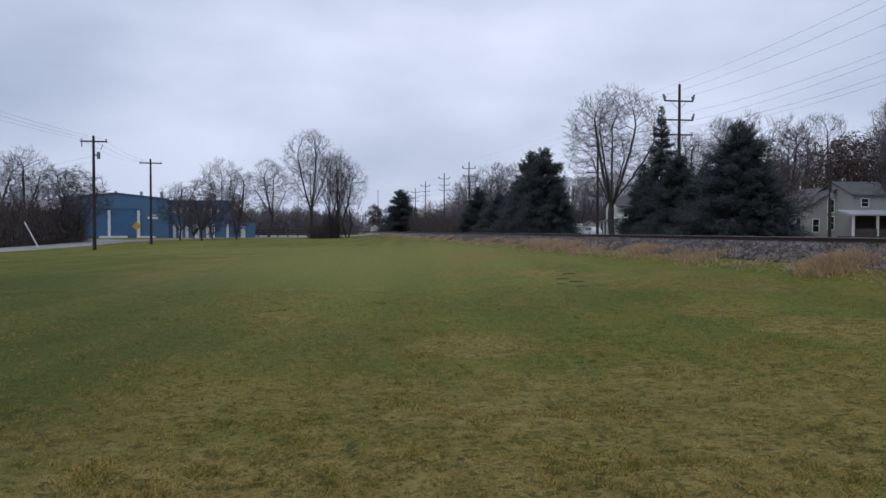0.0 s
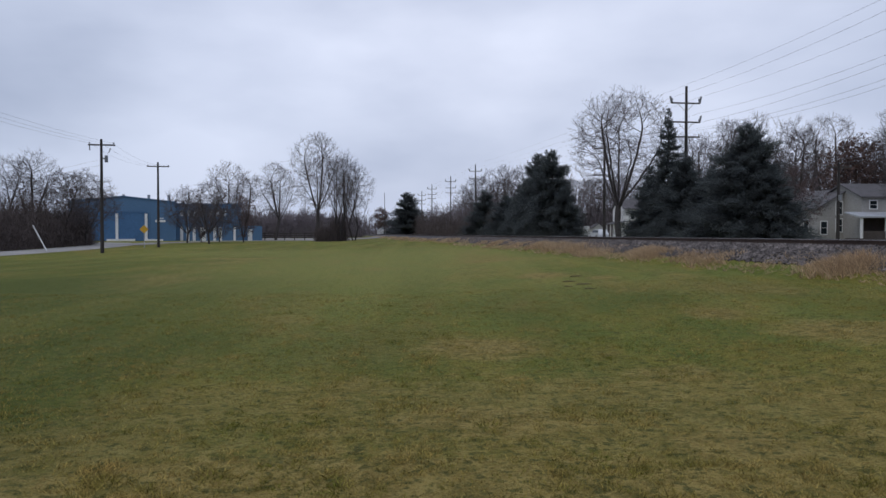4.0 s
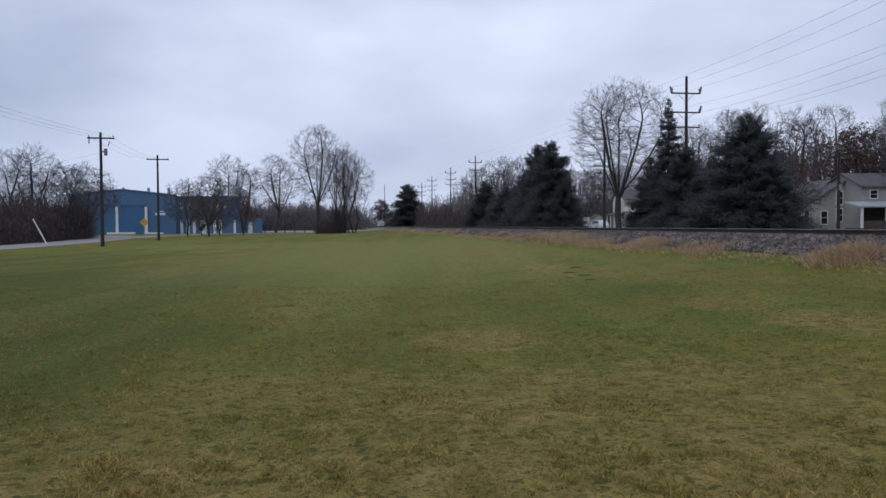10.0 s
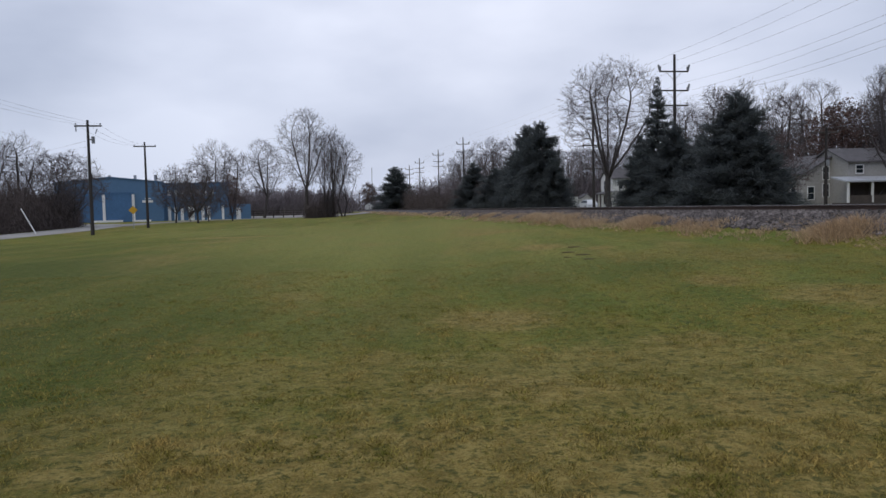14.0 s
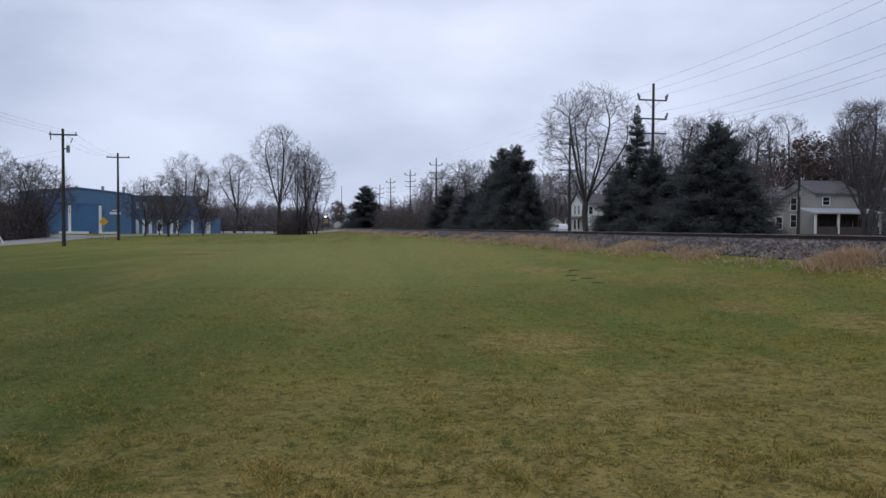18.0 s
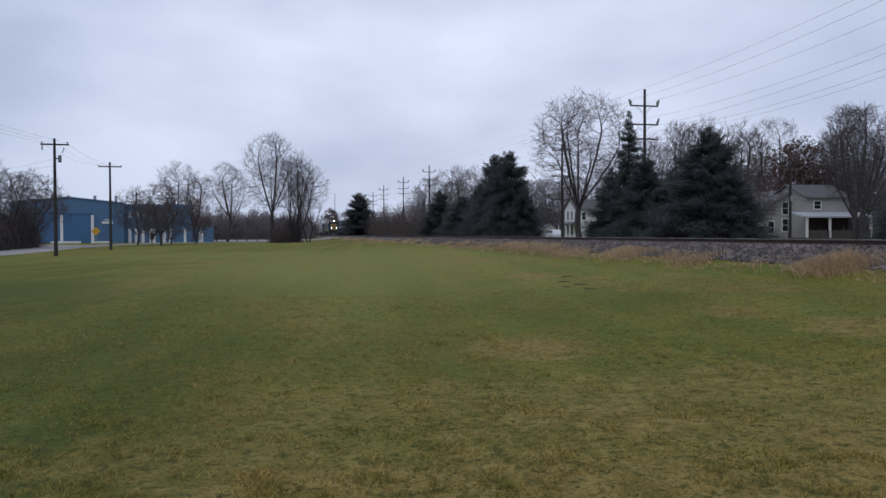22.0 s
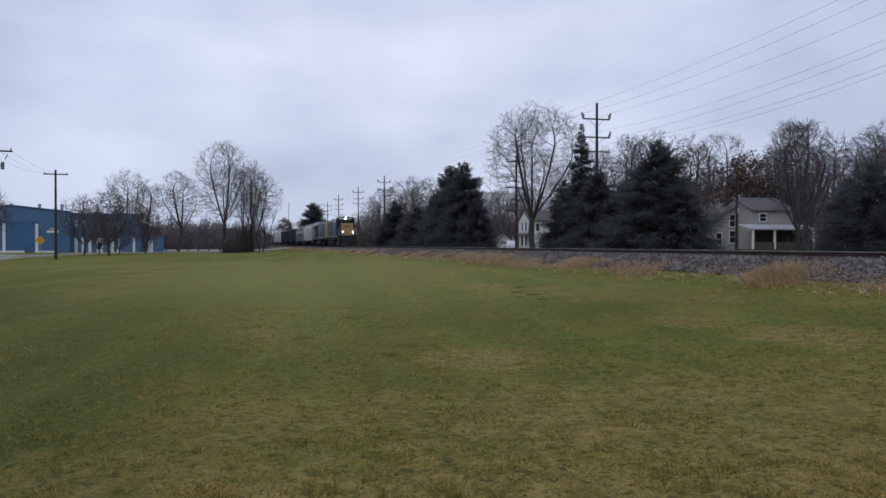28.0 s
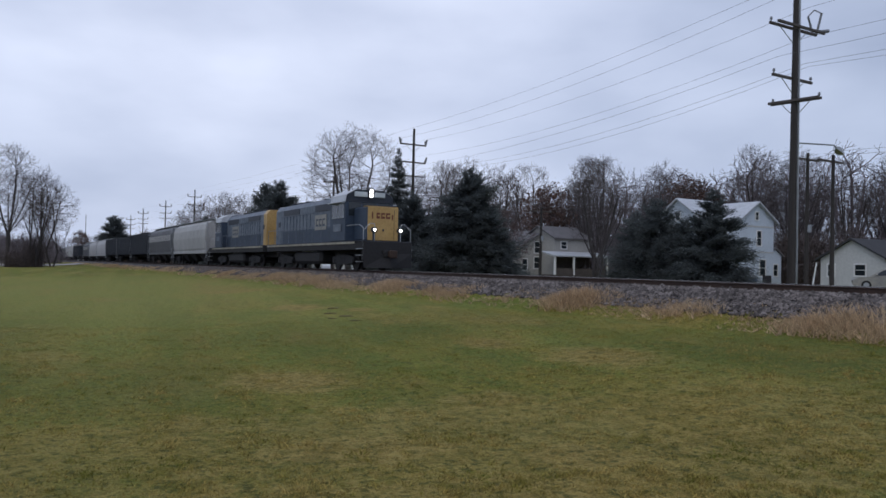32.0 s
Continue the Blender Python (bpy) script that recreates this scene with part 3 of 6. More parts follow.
    ang = g.uniform(0, 6.28, n)
    ca, sa = np.cos(ang)[:, None], np.sin(ang)[:, None]
    v = np.stack([v[..., 0] * ca - v[..., 1] * sa, v[..., 0] * sa + v[..., 1] * ca, v[..., 2] * 0.8 + v[..., 0] * 0.3], -1) + c[:, None]
    f = tri[None] + 6 * np.arange(n)[:, None, None]
    tagged(part("loose_stones", soup("loose_stones", v.reshape(-1, 3), f.reshape(-1, 3), STONE), STONE, bed), kind="stuff")


build_track()


# ---- the train ----
CACHE = {}


def cached(key, make, mat):
    if key not in CACHE:
        CACHE[key] = make().data(key, mat)
    return CACHE[key]


def wheel_mesh():
    m = Mesh()
    m.tube((0, -0.065, 0), (0, 0.065, 0), 0.46, n=18).tube((0, 0.065, 0), (0, 0.09, 0), 0.5, n=18).tube((0, -0.1, 0), (0, 0.1, 0), 0.13, n=10)
    return m


def truck(parent, x, base, long_frame):
    """A two-axle truck under a car or an engine."""
    half = base / 2

    def frame_mesh():
        o = [(-half - 0.25, 0.72), (-half - 0.25, 0.5), (-half + 0.3, 0.38), (-0.5, 0.28), (0.5, 0.28), (half - 0.3, 0.38), (half + 0.25, 0.5), (half + 0.25, 0.72), (0.6, 0.86), (-0.6, 0.86)]
        m = Mesh().prism(o, -0.07, 0.07)
        for k in (-half, half):
            m.box(k - 0.16, -0.12, 0.34, k + 0.16, 0.12, 0.62, 0.02)
        for k in (-0.28, 0, 0.28):
            m.tube((k, 0, 0.4), (k, 0, 0.7), 0.1, n=8)
        return m

    t = part("truck", Mesh().box(-0.28, -1.05, 0.55, 0.28, 1.05, 0.9, 0.04).tube((0, 0, 0.9), (0, 0, 1.1), 0.3, n=12), UNDER, parent, at=pose(x, 0, 0))
    for y in (-1.02, 1.02):
        part("side_frame", cached("side_frame%d" % long_frame, frame_mesh, UNDER), UNDER, t, at=pose(0, y, 0))
    for k in (-half, half):
        part("axle", cached("axle", lambda: Mesh().tube((0, -0.95, 0), (0, 0.95, 0), 0.08, n=8), WHEEL), WHEEL, t, at=pose(k, 0, 0.46))
        part("wheel", cached("wheel", wheel_mesh, WHEEL), WHEEL, t, at=pose(k, -0.76, 0.46, 0, 0, 180))
        part("wheel", cached("wheel", wheel_mesh, WHEEL), WHEEL, t, at=pose(k, 0.76, 0.46))


def rails_mesh(pts, r=0.022):
    m = Mesh()
    for a, b in zip(pts, pts[1:]):
        m.tube(a, b, r, n=6)
    return m


def locomotive(lit, label, yellow_end):
    """A four-axle road switcher; x runs forward from the cab's front, z up from the rail."""
    e = thing("locomotive", pose(0, 0, 0), label, "locomotive", "engines of the train")
    part("underframe", Mesh().box(-15.3, -1.42, 1.12, 2.55, 1.42, 1.58, 0.03).box(-15.6, -0.35, 0.75, 2.9, 0.35, 1.12, 0.02), UNDER, e)
    for y in (-1.45, 1.43):
        part("sill_stripe", Mesh().box(-15.2, y, 1.46, 1.3, y + 0.02, 1.6), SILLPAINT, e, "narrow dirty yellow sill stripe")
    part("walkway", Mesh().box(-15.2, -1.46, 1.58, 2.5, 1.46, 1.63), LOCODARK, e)
    nose = part("short_hood", Mesh().box(0.0, -0.98, 1.63, 1.85, 0.98, 3.55, 0.1), LOCOBLUE, e)
    part("nose_panel", Mesh().box(1.84, -0.93, 1.66, 1.90, 0.93, 3.52, 0.025), LOCOYELLOW, nose, "yellow nose panel")
    part("nose_top", Mesh().box(1.25, -0.94, 3.53, 1.84, 0.94, 3.57), LOCOYELLOW, nose)
    logo = Mesh()
    for y, w in ((-0.42, 0.22), (-0.14, 0.24), (0.16, 0.26)):
        logo.box(1.9, y, 2.88, 1.91, y + w, 3.0).box(1.9, y, 3.1, 1.91, y + w, 3.2).box(1.9, y, 3.0, 1.91, y + 0.07, 3.1)
    logo.box(1.9, -0.7, 2.85, 1.91, -0.62, 3.25).box(1.9, 0.52, 2.82, 1.91, 0.6, 3.12)
    part("nose_emblem", logo, REDLOGO, nose, "dark red block emblem")
    part("nose_door_seam", Mesh().box(1.9, 0.66, 1.75, 1.908, 0.68, 3.4).box(1.9, -0.04, 2.2, 1.94, 0.04, 2.3), LOCODARK, nose)
    cab = part("cab", Mesh().box(-2.35, -1.5, 1.63, 0.0, 1.5, 3.9, 0.04), LOCOBLUE, e)
    part("cab_brow", Mesh().prism([(-1.5, 3.9), (1.5, 3.9), (1.42, 4.3), (0.85, 4.62), (-0.85, 4.62), (-1.42, 4.3)], -0.04, 0.06), LOCODARK, cab,
         at=pose(0, 0, 0, 0, 0, 90))
    # Pale colour carries the sky's reflection on the sloped roof.
    part("cab_roof", Mesh().prism([(-1.5, 3.9), (1.5, 3.9), (1.45, 4.28), (0.88, 4.6), (-0.88, 4.6), (-1.45, 4.28)], 0.0, 2.35), ROOFPALE, cab,
         at=pose(0, 0, 0, 0, 0, 90), label="pale cab roof with sky reflection in its colour")
    for y in (-1.53, 1.5):
        for x0, x1 in ((-1.0, -0.2), (-1.95, -1.15)):
            w = part("side_window", Mesh().box(x0, y, 3.0, x1, y + 0.03, 3.72), PANE, cab)
            part("window_frame", Mesh().box(x0 - 0.05, y - 0.01, 2.95, x1 + 0.05, y + 0.02, 3.0).box(x0 - 0.05, y - 0.01, 3.72, x1 + 0.05, y + 0.02, 3.77)
                 .box(x0 - 0.05, y - 0.01, 3.0, x0, y + 0.02, 3.72).box(x1, y - 0.01, 3.0, x1 + 0.05, y + 0.02, 3.72), GALV, w)
        part("sun_shade", Mesh().box(-2.1, y - (0.25 if y < 0 else -0.03), 3.82, -0.1, y + (0.03 if y < 0 else 0.28), 3.86), ROOFPALE, cab)
        part("number_plate", Mesh().box(-1.75, y - 0.005 if y < 0 else y + 0.02, 2.2, -0.55, y + 0.01 if y < 0 else y + 0.036, 2.62), LOCOGREY, cab, "pale painted panel under the cab window")
    for y0, y1 in ((-1.3, -0.55), (0.55, 1.3), (-0.45, 0.45)):
        part("windscreen", Mesh().box(0.0, y0, 3.62 if y0 == -0.45 else 3.1, 0.03, y1, 3.88), PANE, cab)
    lamp = HEADLAMP if lit else PANE
    for y0, y1 in ((-1.0, -0.2), (0.2, 0.9)):
        part("number_board", Mesh().box(0.06, y0, 4.2, 0.16, y1, 4.48, 0.02), NUMBERBOARD if lit else ROOFPALE, cab, "lit white number board")
    part("headlight_housing", Mesh().box(0.06, -0.17, 4.12, 0.2, 0.17, 4.72, 0.03), LOCODARK, cab)
    for z in (4.28, 4.54):
        part("headlight", Mesh().tube((0.18, 0, z), (0.24, 0, z), 0.085, n=14), lamp, cab, "round lit headlight")
    for y in (-0.78, 0.78):
        d = part("ditch_light_housing", Mesh().tube((2.3, y, 2.22), (2.52, y, 2.22), 0.15, n=12).box(2.35, y - 0.06, 1.6, 2.45, y + 0.06, 2.1), LOCODARK, e)
        part("ditch_light", Mesh().tube((2.5, y, 2.22), (2.55, y, 2.22), 0.06, n=12), lamp, d, "round lit ditch light")
    hood = part("long_hood", Mesh().prism([(-0.98, 1.63), (0.98, 1.63), (0.98, 4.05), (0.72, 4.38), (-0.72, 4.38), (-0.98, 4.05)], 2.35, 13.75), LOCOGREY, e,
                at=pose(0, 0, 0, 0, 0, 90))
    part("hood_end", Mesh().prism([(-0.98, 1.63), (0.98, 1.63), (0.98, 4.05), (0.72, 4.38), (-0.72, 4.38), (-0.98, 4.05)], 13.75, 14.6), LOCOYELLOW if yellow_end else LOCOGREY, e,
         "rear end of the hood", at=pose(0, 0, 0, 0, 0, 90))
    for y in (-1.0, 0.985):
        part("lower_hood_band", Mesh().box(-13.0, y, 1.64, -2.36, y + 0.015, 2.55), LOCOBLUE, e)
        part("air_intake", Mesh().box(-6.3, y - 0.01, 3.62, -2.9, y + 0.025, 4.02), LOCODARK, e, "dark intake grille")
        lg = part("emblem_panel", Mesh().box(-6.3, y - 0.012, 2.45, -4.3, y + 0.027, 3.4), EMBLEMTAN, e, "pale faded emblem panel")
        for i in range(3):
            x = -6.1 + 0.58 * i
            part("emblem_block", Mesh().box(x, y - 0.02, 2.7, x + 0.1, y + 0.035, 3.15).box(x, y - 0.02, 3.05, x + 0.42, y + 0.035, 3.15).box(x, y - 0.02, 2.7, x + 0.42, y + 0.035, 2.8),
                 LOCOBLUE, lg, "dark emblem block")
        m = Mesh()
        for i in range(9):
            x = -12.7 + 0.68 * i
            m.box(x, y - 0.006, 1.75, x + 0.012, y + 0.02, 3.55)
        m.box(-12.9, y - 0.006, 3.55, -6.6, y + 0.02, 3.57)
        part("hood_door_seams", m, LOCOBLUE, e)
        part("radiator_grille", Mesh().box(-12.8, y - 0.01, 3.65, -9.4, y + 0.025, 4.02), LOCODARK, e)
        part("rear_mark", Mesh().box(-14.0, y - 0.008, 2.9, -13.6, y + 0.022, 3.25), LOCODARK, e)
        yy = -1.43 if y < 0 else 1.43
        r = part("handrail", rails_mesh([(-15.0, yy, 2.62), (-2.4, yy, 2.62)], 0.018), LOCOGREY, e)
        for i in range(9):
            part("stanchion", cached("stanchion", lambda: Mesh().tube((0, 0, 0), (0, 0, 1.0), 0.018, n=6), LOCOGREY), LOCOGREY, r, at=pose(-15.0 + 1.57 * i, yy, 1.62))
        part("front_handrail", rails_mesh([(0.1, yy, 2.5), (1.9, yy, 2.5), (2.45, yy, 2.3), (2.5, yy, 0.9)], 0.022), GALV, e)
        part("end_rail", rails_mesh([(2.5, yy * 0.98, 2.2), (2.5, yy * 0.75, 2.55), (2.5, yy * 0.55, 2.55), (2.5, yy * 0.55, 1.6)], 0.02), GALV, e)
        for z in (0.45, 0.8, 1.15):
            part("step", Mesh().box(1.75, yy - 0.12, z, 2.5, yy + 0.12, z + 0.04), GALV, e)
    for x in (-12.4, -11.0, -9.6):
        part("radiator_fan", Mesh().tube((x, 0, 4.36), (x, 0, 4.5), 0.6, n=18).tube((x, 0, 4.5), (x, 0, 4.55), 0.48, n=18), LOCODARK, e)
    part("exhaust_stack", Mesh().box(-7.0, -0.22, 4.36, -6.3, 0.22, 4.56, 0.02), UNDER, e)
    part("blower_duct", Mesh().box(-4.4, -0.7, 4.3, -2.4, 0.7, 4.52, 0.06), LOCOGREY, e)
    part("horn", Mesh().tube((-1.6, 0.2, 4.7), (-1.1, 0.2, 4.72), 0.03, 0.09, n=8).box(-1.65, 0.15, 4.58, -1.55, 0.25, 4.72), GALV, e)
    part("fuel_tank", Mesh().box(-9.3, -1.3, 0.3, -4.4, 1.3, 1.1, 0.18), UNDER, e)
    for y in (-1.1, 1.1):
        part("air_reservoir", Mesh().tube((-8.2, y, 1.24), (-5.4, y, 1.24), 0.16, n=12), GALV, e)
    part("pilot", Mesh().box(2.3, -1.45, 0.55, 2.6, 1.45, 1.6, 0.03), UNDER, e)
    part("plow", Mesh().add([(2.6, -1.45, 0.15), (2.6, 1.45, 0.15), (2.6, -1.45, 0.95), (2.6, 1.45, 0.95), (3.05, 0, 0.15), (2.8, 0, 0.95)],
                            [(0, 4, 5, 2), (4, 1, 3, 5), (0, 1, 4), (2, 5, 3), (0, 2, 3, 1)]), UNDER, e)
    part("coupler", Mesh().box(2.6, -0.14, 0.75, 3.3, 0.14, 1.05, 0.03).box(3.2, -0.2, 0.68, 3.42, 0.2, 1.1, 0.04), RUST, e)
    part("rear_coupler", Mesh().box(-16.0, -0.14, 0.75, -15.3, 0.14, 1.05, 0.03), RUST, e)
    for x in (-1.2, -11.9):
        truck(e, x, 2.75, 1)
    return e


def end_gear(e, half, tall):
    for k in (-1, 1):
        part("end_sill", Mesh().box(min(k * half, k * (half + 0.35)), -1.35, 0.98, max(k * half, k * (half + 0.35)), 1.35, 1.25, 0.02), UNDER, e)
        part("coupler", Mesh().box(min(k * half, k * (half + 0.85)), -0.14, 0.75, max(k * half, k * (half + 0.85)), 0.14, 1.05, 0.02), RUST, e)
        for y in (-1.42, 1.42):
            m = Mesh()
            x = k * (half + 0.2)
            for xx in (x - 0.22, x + 0.22):
                m.tube((xx, y, 0.7), (xx, y, tall), 0.02, n=5)
            for i in range(int((tall - 0.7) / 0.42)):
                m.tube((x - 0.22, y, 0.9 + 0.42 * i), (x + 0.22, y, 0.9 + 0.42 * i), 0.016, n=5)
            part("ladder", m, GALV, e)
    for x in (-half + 1.1, half - 1.1):
        truck(e, x, 1.75, 0)


def covered_hopper(mat, label, ribs):
    e = thing("covered_hopper_car", pose(0, 0, 0), label, "freight car", "cars of the train")
    half = 8.3

    def ring(x, low):
        pts = [(1.3, low), (1.47, low + 0.5), (1.55, 2.7), (1.5, 3.5), (1.32, 4.05), (0.75, 4.45)]
        return [(x, y, z) for y, z in pts] + [(x, -y, z) for y, z in pts[::-1]]

    part("body", Mesh().loft([ring(-half, 1.5), ring(-7.9, 1.12), ring(7.9, 1.12), ring(half, 1.5)]), mat, e)
    part("side_sill", Mesh().box(-half, -1.46, 1.12, half, -1.34, 1.4, 0.01).box(-half, 1.34, 1.12, half, 1.46, 1.4, 0.01), mat, e)
    part("centre_sill", Mesh().box(-half - 0.3, -0.3, 0.95, half + 0.3, 0.3, 1.2), UNDER, e)
    for x in (-4.3, 0, 4.3):
        part("discharge_bay", Mesh().loft([[(x - 1.9, -1.2, 1.25), (x + 1.9, -1.2, 1.25), (x + 1.9, 1.2, 1.25), (x - 1.9, 1.2, 1.25)],
                                           [(x - 0.4, -0.5, 0.35), (x + 0.4, -0.5, 0.35), (x + 0.4, 0.5, 0.35), (x - 0.4, 0.5, 0.35)]]), UNDER, e)
    for k in (-1, 1):
        for y in (-1.3, 1.3):
            part("end_post", Mesh().box(k * half - 0.06, y - 0.05, 1.2, k * half + 0.06, y + 0.05, 4.2), mat, e)
        part("slope_brace", Mesh().tube((k * half, -0.5, 1.2), (k * (half - 1.6), -0.5, 2.0), 0.05, n=6).tube((k * half, 0.5, 1.2), (k * (half - 1.6), 0.5, 2.0), 0.05, n=6), mat, e)
    part("running_board", Mesh().box(-half - 0.2, -1.0, 4.5, half + 0.2, -0.55, 4.54).box(-half - 0.2, 0.55, 4.5, half + 0.2, 1.0, 4.54), GALV, e)
    part("roof_hatches", Mesh().box(-half + 0.6, -0.4, 4.44, half - 0.6, 0.4, 4.58, 0.05), mat, e)
    if ribs:
        for y in (-1.575, 1.565):
            part("pale_upper_band", Mesh().box(-7.9, y, 2.75, 7.9, y + 0.01, 3.45), HOPPERGREY, e, "pale upper side panel")
        for i in range(13):
            for y in (-1.61, 1.55):
                part("rib", cached("hopper_rib", lambda: Mesh().box(-0.05, 0, 1.4, 0.05, 0.06, 3.8, 0.01), mat), mat, e, at=pose(-7.2 + 1.2 * i, y, 0))
    end_gear(e, half, 4.3)
    return e


def open_hopper(mat, label, tall):
    e = thing("open_hopper_car", pose(0, 0, 0), label, "freight car", "cars of the train")
    half = 8.1
    for y in (-1.5, 1.42):
        part("side", Mesh().box(-half, y, 1.25, half, y + 0.08, tall, 0.01), mat, e)
        for i in range(14):
            part("rib", cached("open_rib%.1f" % tall, lambda: Mesh().box(-0.07, -0.05, 1.2, 0.07, 0.05, tall, 0.01), mat), mat, e, at=pose(-7.6 + 1.17 * i, y - 0.03 if y < 0 else y + 0.11, 0))
        part("top_rail", Mesh().box(-half, y - 0.04, tall - 0.14, half, y + 0.12, tall + 0.02, 0.01), mat, e)
    for k in (-1, 1):
        part("end_wall", Mesh().box(k * half - 0.05, -1.42, 1.5, k * half + 0.05, 1.42, tall, 0.01), mat, e)
    part("floor", Mesh().box(-half, -1.42, 1.2, half, 1.42, 1.32), UNDER, e)
    part("load", Mesh().loft([[(-half + 0.1, -1.4, tall - 0.5), (half - 0.1, -1.4, tall - 0.5), (half - 0.1, 1.4, tall - 0.5), (-half + 0.1, 1.4, tall - 0.5)],
                              [(-half + 1.5, -0.6, tall - 0.1), (half - 1.5, -0.6, tall - 0.1), (half - 1.5, 0.6, tall - 0.1), (-half + 1.5, 0.6, tall - 0.1)]]), UNDER, e)
    part("centre_sill", Mesh().box(-half - 0.3, -0.3, 0.9, half + 0.3, 0.3, 1.2), UNDER, e)
    end_gear(e, half, tall)
    return e


TRAIN = []     # each vehicle with its metres behind the leading headlight, and whether it faces back


def build_train():
    TRAIN.append((locomotive(True, "blue diesel locomotive with a yellow nose and lit headlights", False), 0.0, False))
    TRAIN.append((locomotive(False, "second blue diesel locomotive, coupled facing backwards, lights off", True), 31.6, True))
    kinds = {
        "l": lambda: covered_hopper(HOPPERGREY, "light grey covered hopper car with smooth sides", False),
        "d": lambda: covered_hopper(HOPPERDIRTY, "grimy grey ribbed covered hopper car", True),
        "b": lambda: open_hopper(COALBLACK, "black open hopper car with ribbed sides", 4.0),
        "n": lambda: open_hopper(COALBLACK, "tall black ribbed open hopper car", 4.2)}
    made = {}
    for i, k in enumerate("ldnbnlldbnlldnblb"):
        if k in made:
            e = copy_thing(made[k], pose(0, 0, 0))
        else:
            e = made[k] = kinds[k]()
        TRAIN.append((e, 44.0 + 18.1 * i, False))


build_train()
SPEED = 19.7


def train_rows(back, facing_back):
    rows = []
    for t in (0, 8, 16, 24, 32):
        p = by_track(42.7 / ALONG.y + SPEED / ALONG.y * (32 - t) + back, 0, RAIL_Z)
        rows.append((t, pose(p.x, p.y, p.z, 0, 0, TRACK_YAW - 90 + (180 if facing_back else 0))))
    return rows


# ---- road traffic ----
def motor_car(paint, label, lights=True):
    """A crossover estate; x forward, z up from the road."""
    e = thing("car", pose(0, 0, 0), label, "car")
    lower = [(-2.35, 0.35), (-2.4, 0.75), (-2.3, 1.02), (-1.2, 1.05), (0.9, 1.02), (1.9, 0.88), (2.3, 0.72), (2.36, 0.4), (2.2, 0.25), (-2.2, 0.25)]
    part("body", Mesh().prism(lower, -0.92, 0.92), paint, e)
    up = [(-2.25, 1.0), (-1.95, 1.5), (-1.5, 1.62), (-0.2, 1.63), (0.35, 1.55), (1.15, 1.02)]
    rings = [[(x, y * (1 if z < 1.1 else 0.82), z) for x, z in up] for y in (-0.88, 0.88)]
    part("cabin", Mesh().loft(rings), paint, e)
    part("windows", Mesh().loft([[(x, y * (0.885 if z < 1.2 else 0.80), z) for x, z in ((-2.0, 1.08), (-1.75, 1.48), (-0.1, 1.53), (0.3, 1.45), (0.85, 1.08))] for y in (-1.02, 1.02)]), PANE, e, "dark side windows")
    part("windscreen", Mesh().add([(1.18, -0.78, 1.05), (1.18, 0.78, 1.05), (0.42, 0.66, 1.56), (0.42, -0.66, 1.56)], [(0, 1, 2, 3)]), PANE, e)
    part("grille", Mesh().box(2.3, -0.55, 0.5, 2.38, 0.55, 0.68, 0.02), CARDARK, e)
    for y in (-0.72, 0.72):
        part("headlight", Mesh().box(2.05, y - 0.15, 0.66, 2.34, y + 0.15, 0.8, 0.03), CARLAMP if lights else GALV, e)
        part("mirror", Mesh().box(0.65, y * 1.45 - 0.08, 1.05, 0.8, y * 1.45 + 0.08, 1.2, 0.03), paint, e)
    for x in (-1.42, 1.4):
        for y in (-0.84, 0.84):
            w = part("wheel", cached("tyre", lambda: Mesh().tube((0, -0.11, 0), (0, 0.11, 0), 0.34, n=18), TYRE), TYRE, e, at=pose(x, y, 0.34))
            part("rim", cached("rim", lambda: Mesh().tube((0, -0.12, 0), (0, 0.12, 0), 0.2, n=12), GALV), GALV, w)
    return e


ROAD_A = 46.0


def on_road(y, lane, back=False):
    x = ROAD_A + lane - TRACK_S * y
    return pose(x, y, land(x, y) + 0.09, 0, 0, TRACK_YAW - 90 + (180 if back else 0))


WHITE_CAR = motor_car(CARWHITE, "white crossover car with its headlights on")
RED_CAR = motor_car(CARRED, "red car driving away along the road", False)


# ---- plants ----
def tube_rings(out_v, out_f, pts, radii, n):
    """A tapering limb along a few places."""
    base = len(out_v)
    for i, p in enumerate(pts):
        a, b = pts[max(0, i - 1)], pts[min(len(pts) - 1, i + 1)]
        d = (b - a).normalized()
        u = d.orthogonal().normalized()
        w = d.cross(u)
        for k in range(n):
            q = 2 * math.pi * k / n
            out_v.append(tuple(p + (u * math.cos(q) + w * math.sin(q)) * radii[i]))
    for i in range(len(pts) - 1):
        for k in range(n):
            out_f.append((base + i * n + k, base + i * n + (k + 1) % n, base + (i + 1) * n + (k + 1) % n, base + (i + 1) * n + k))


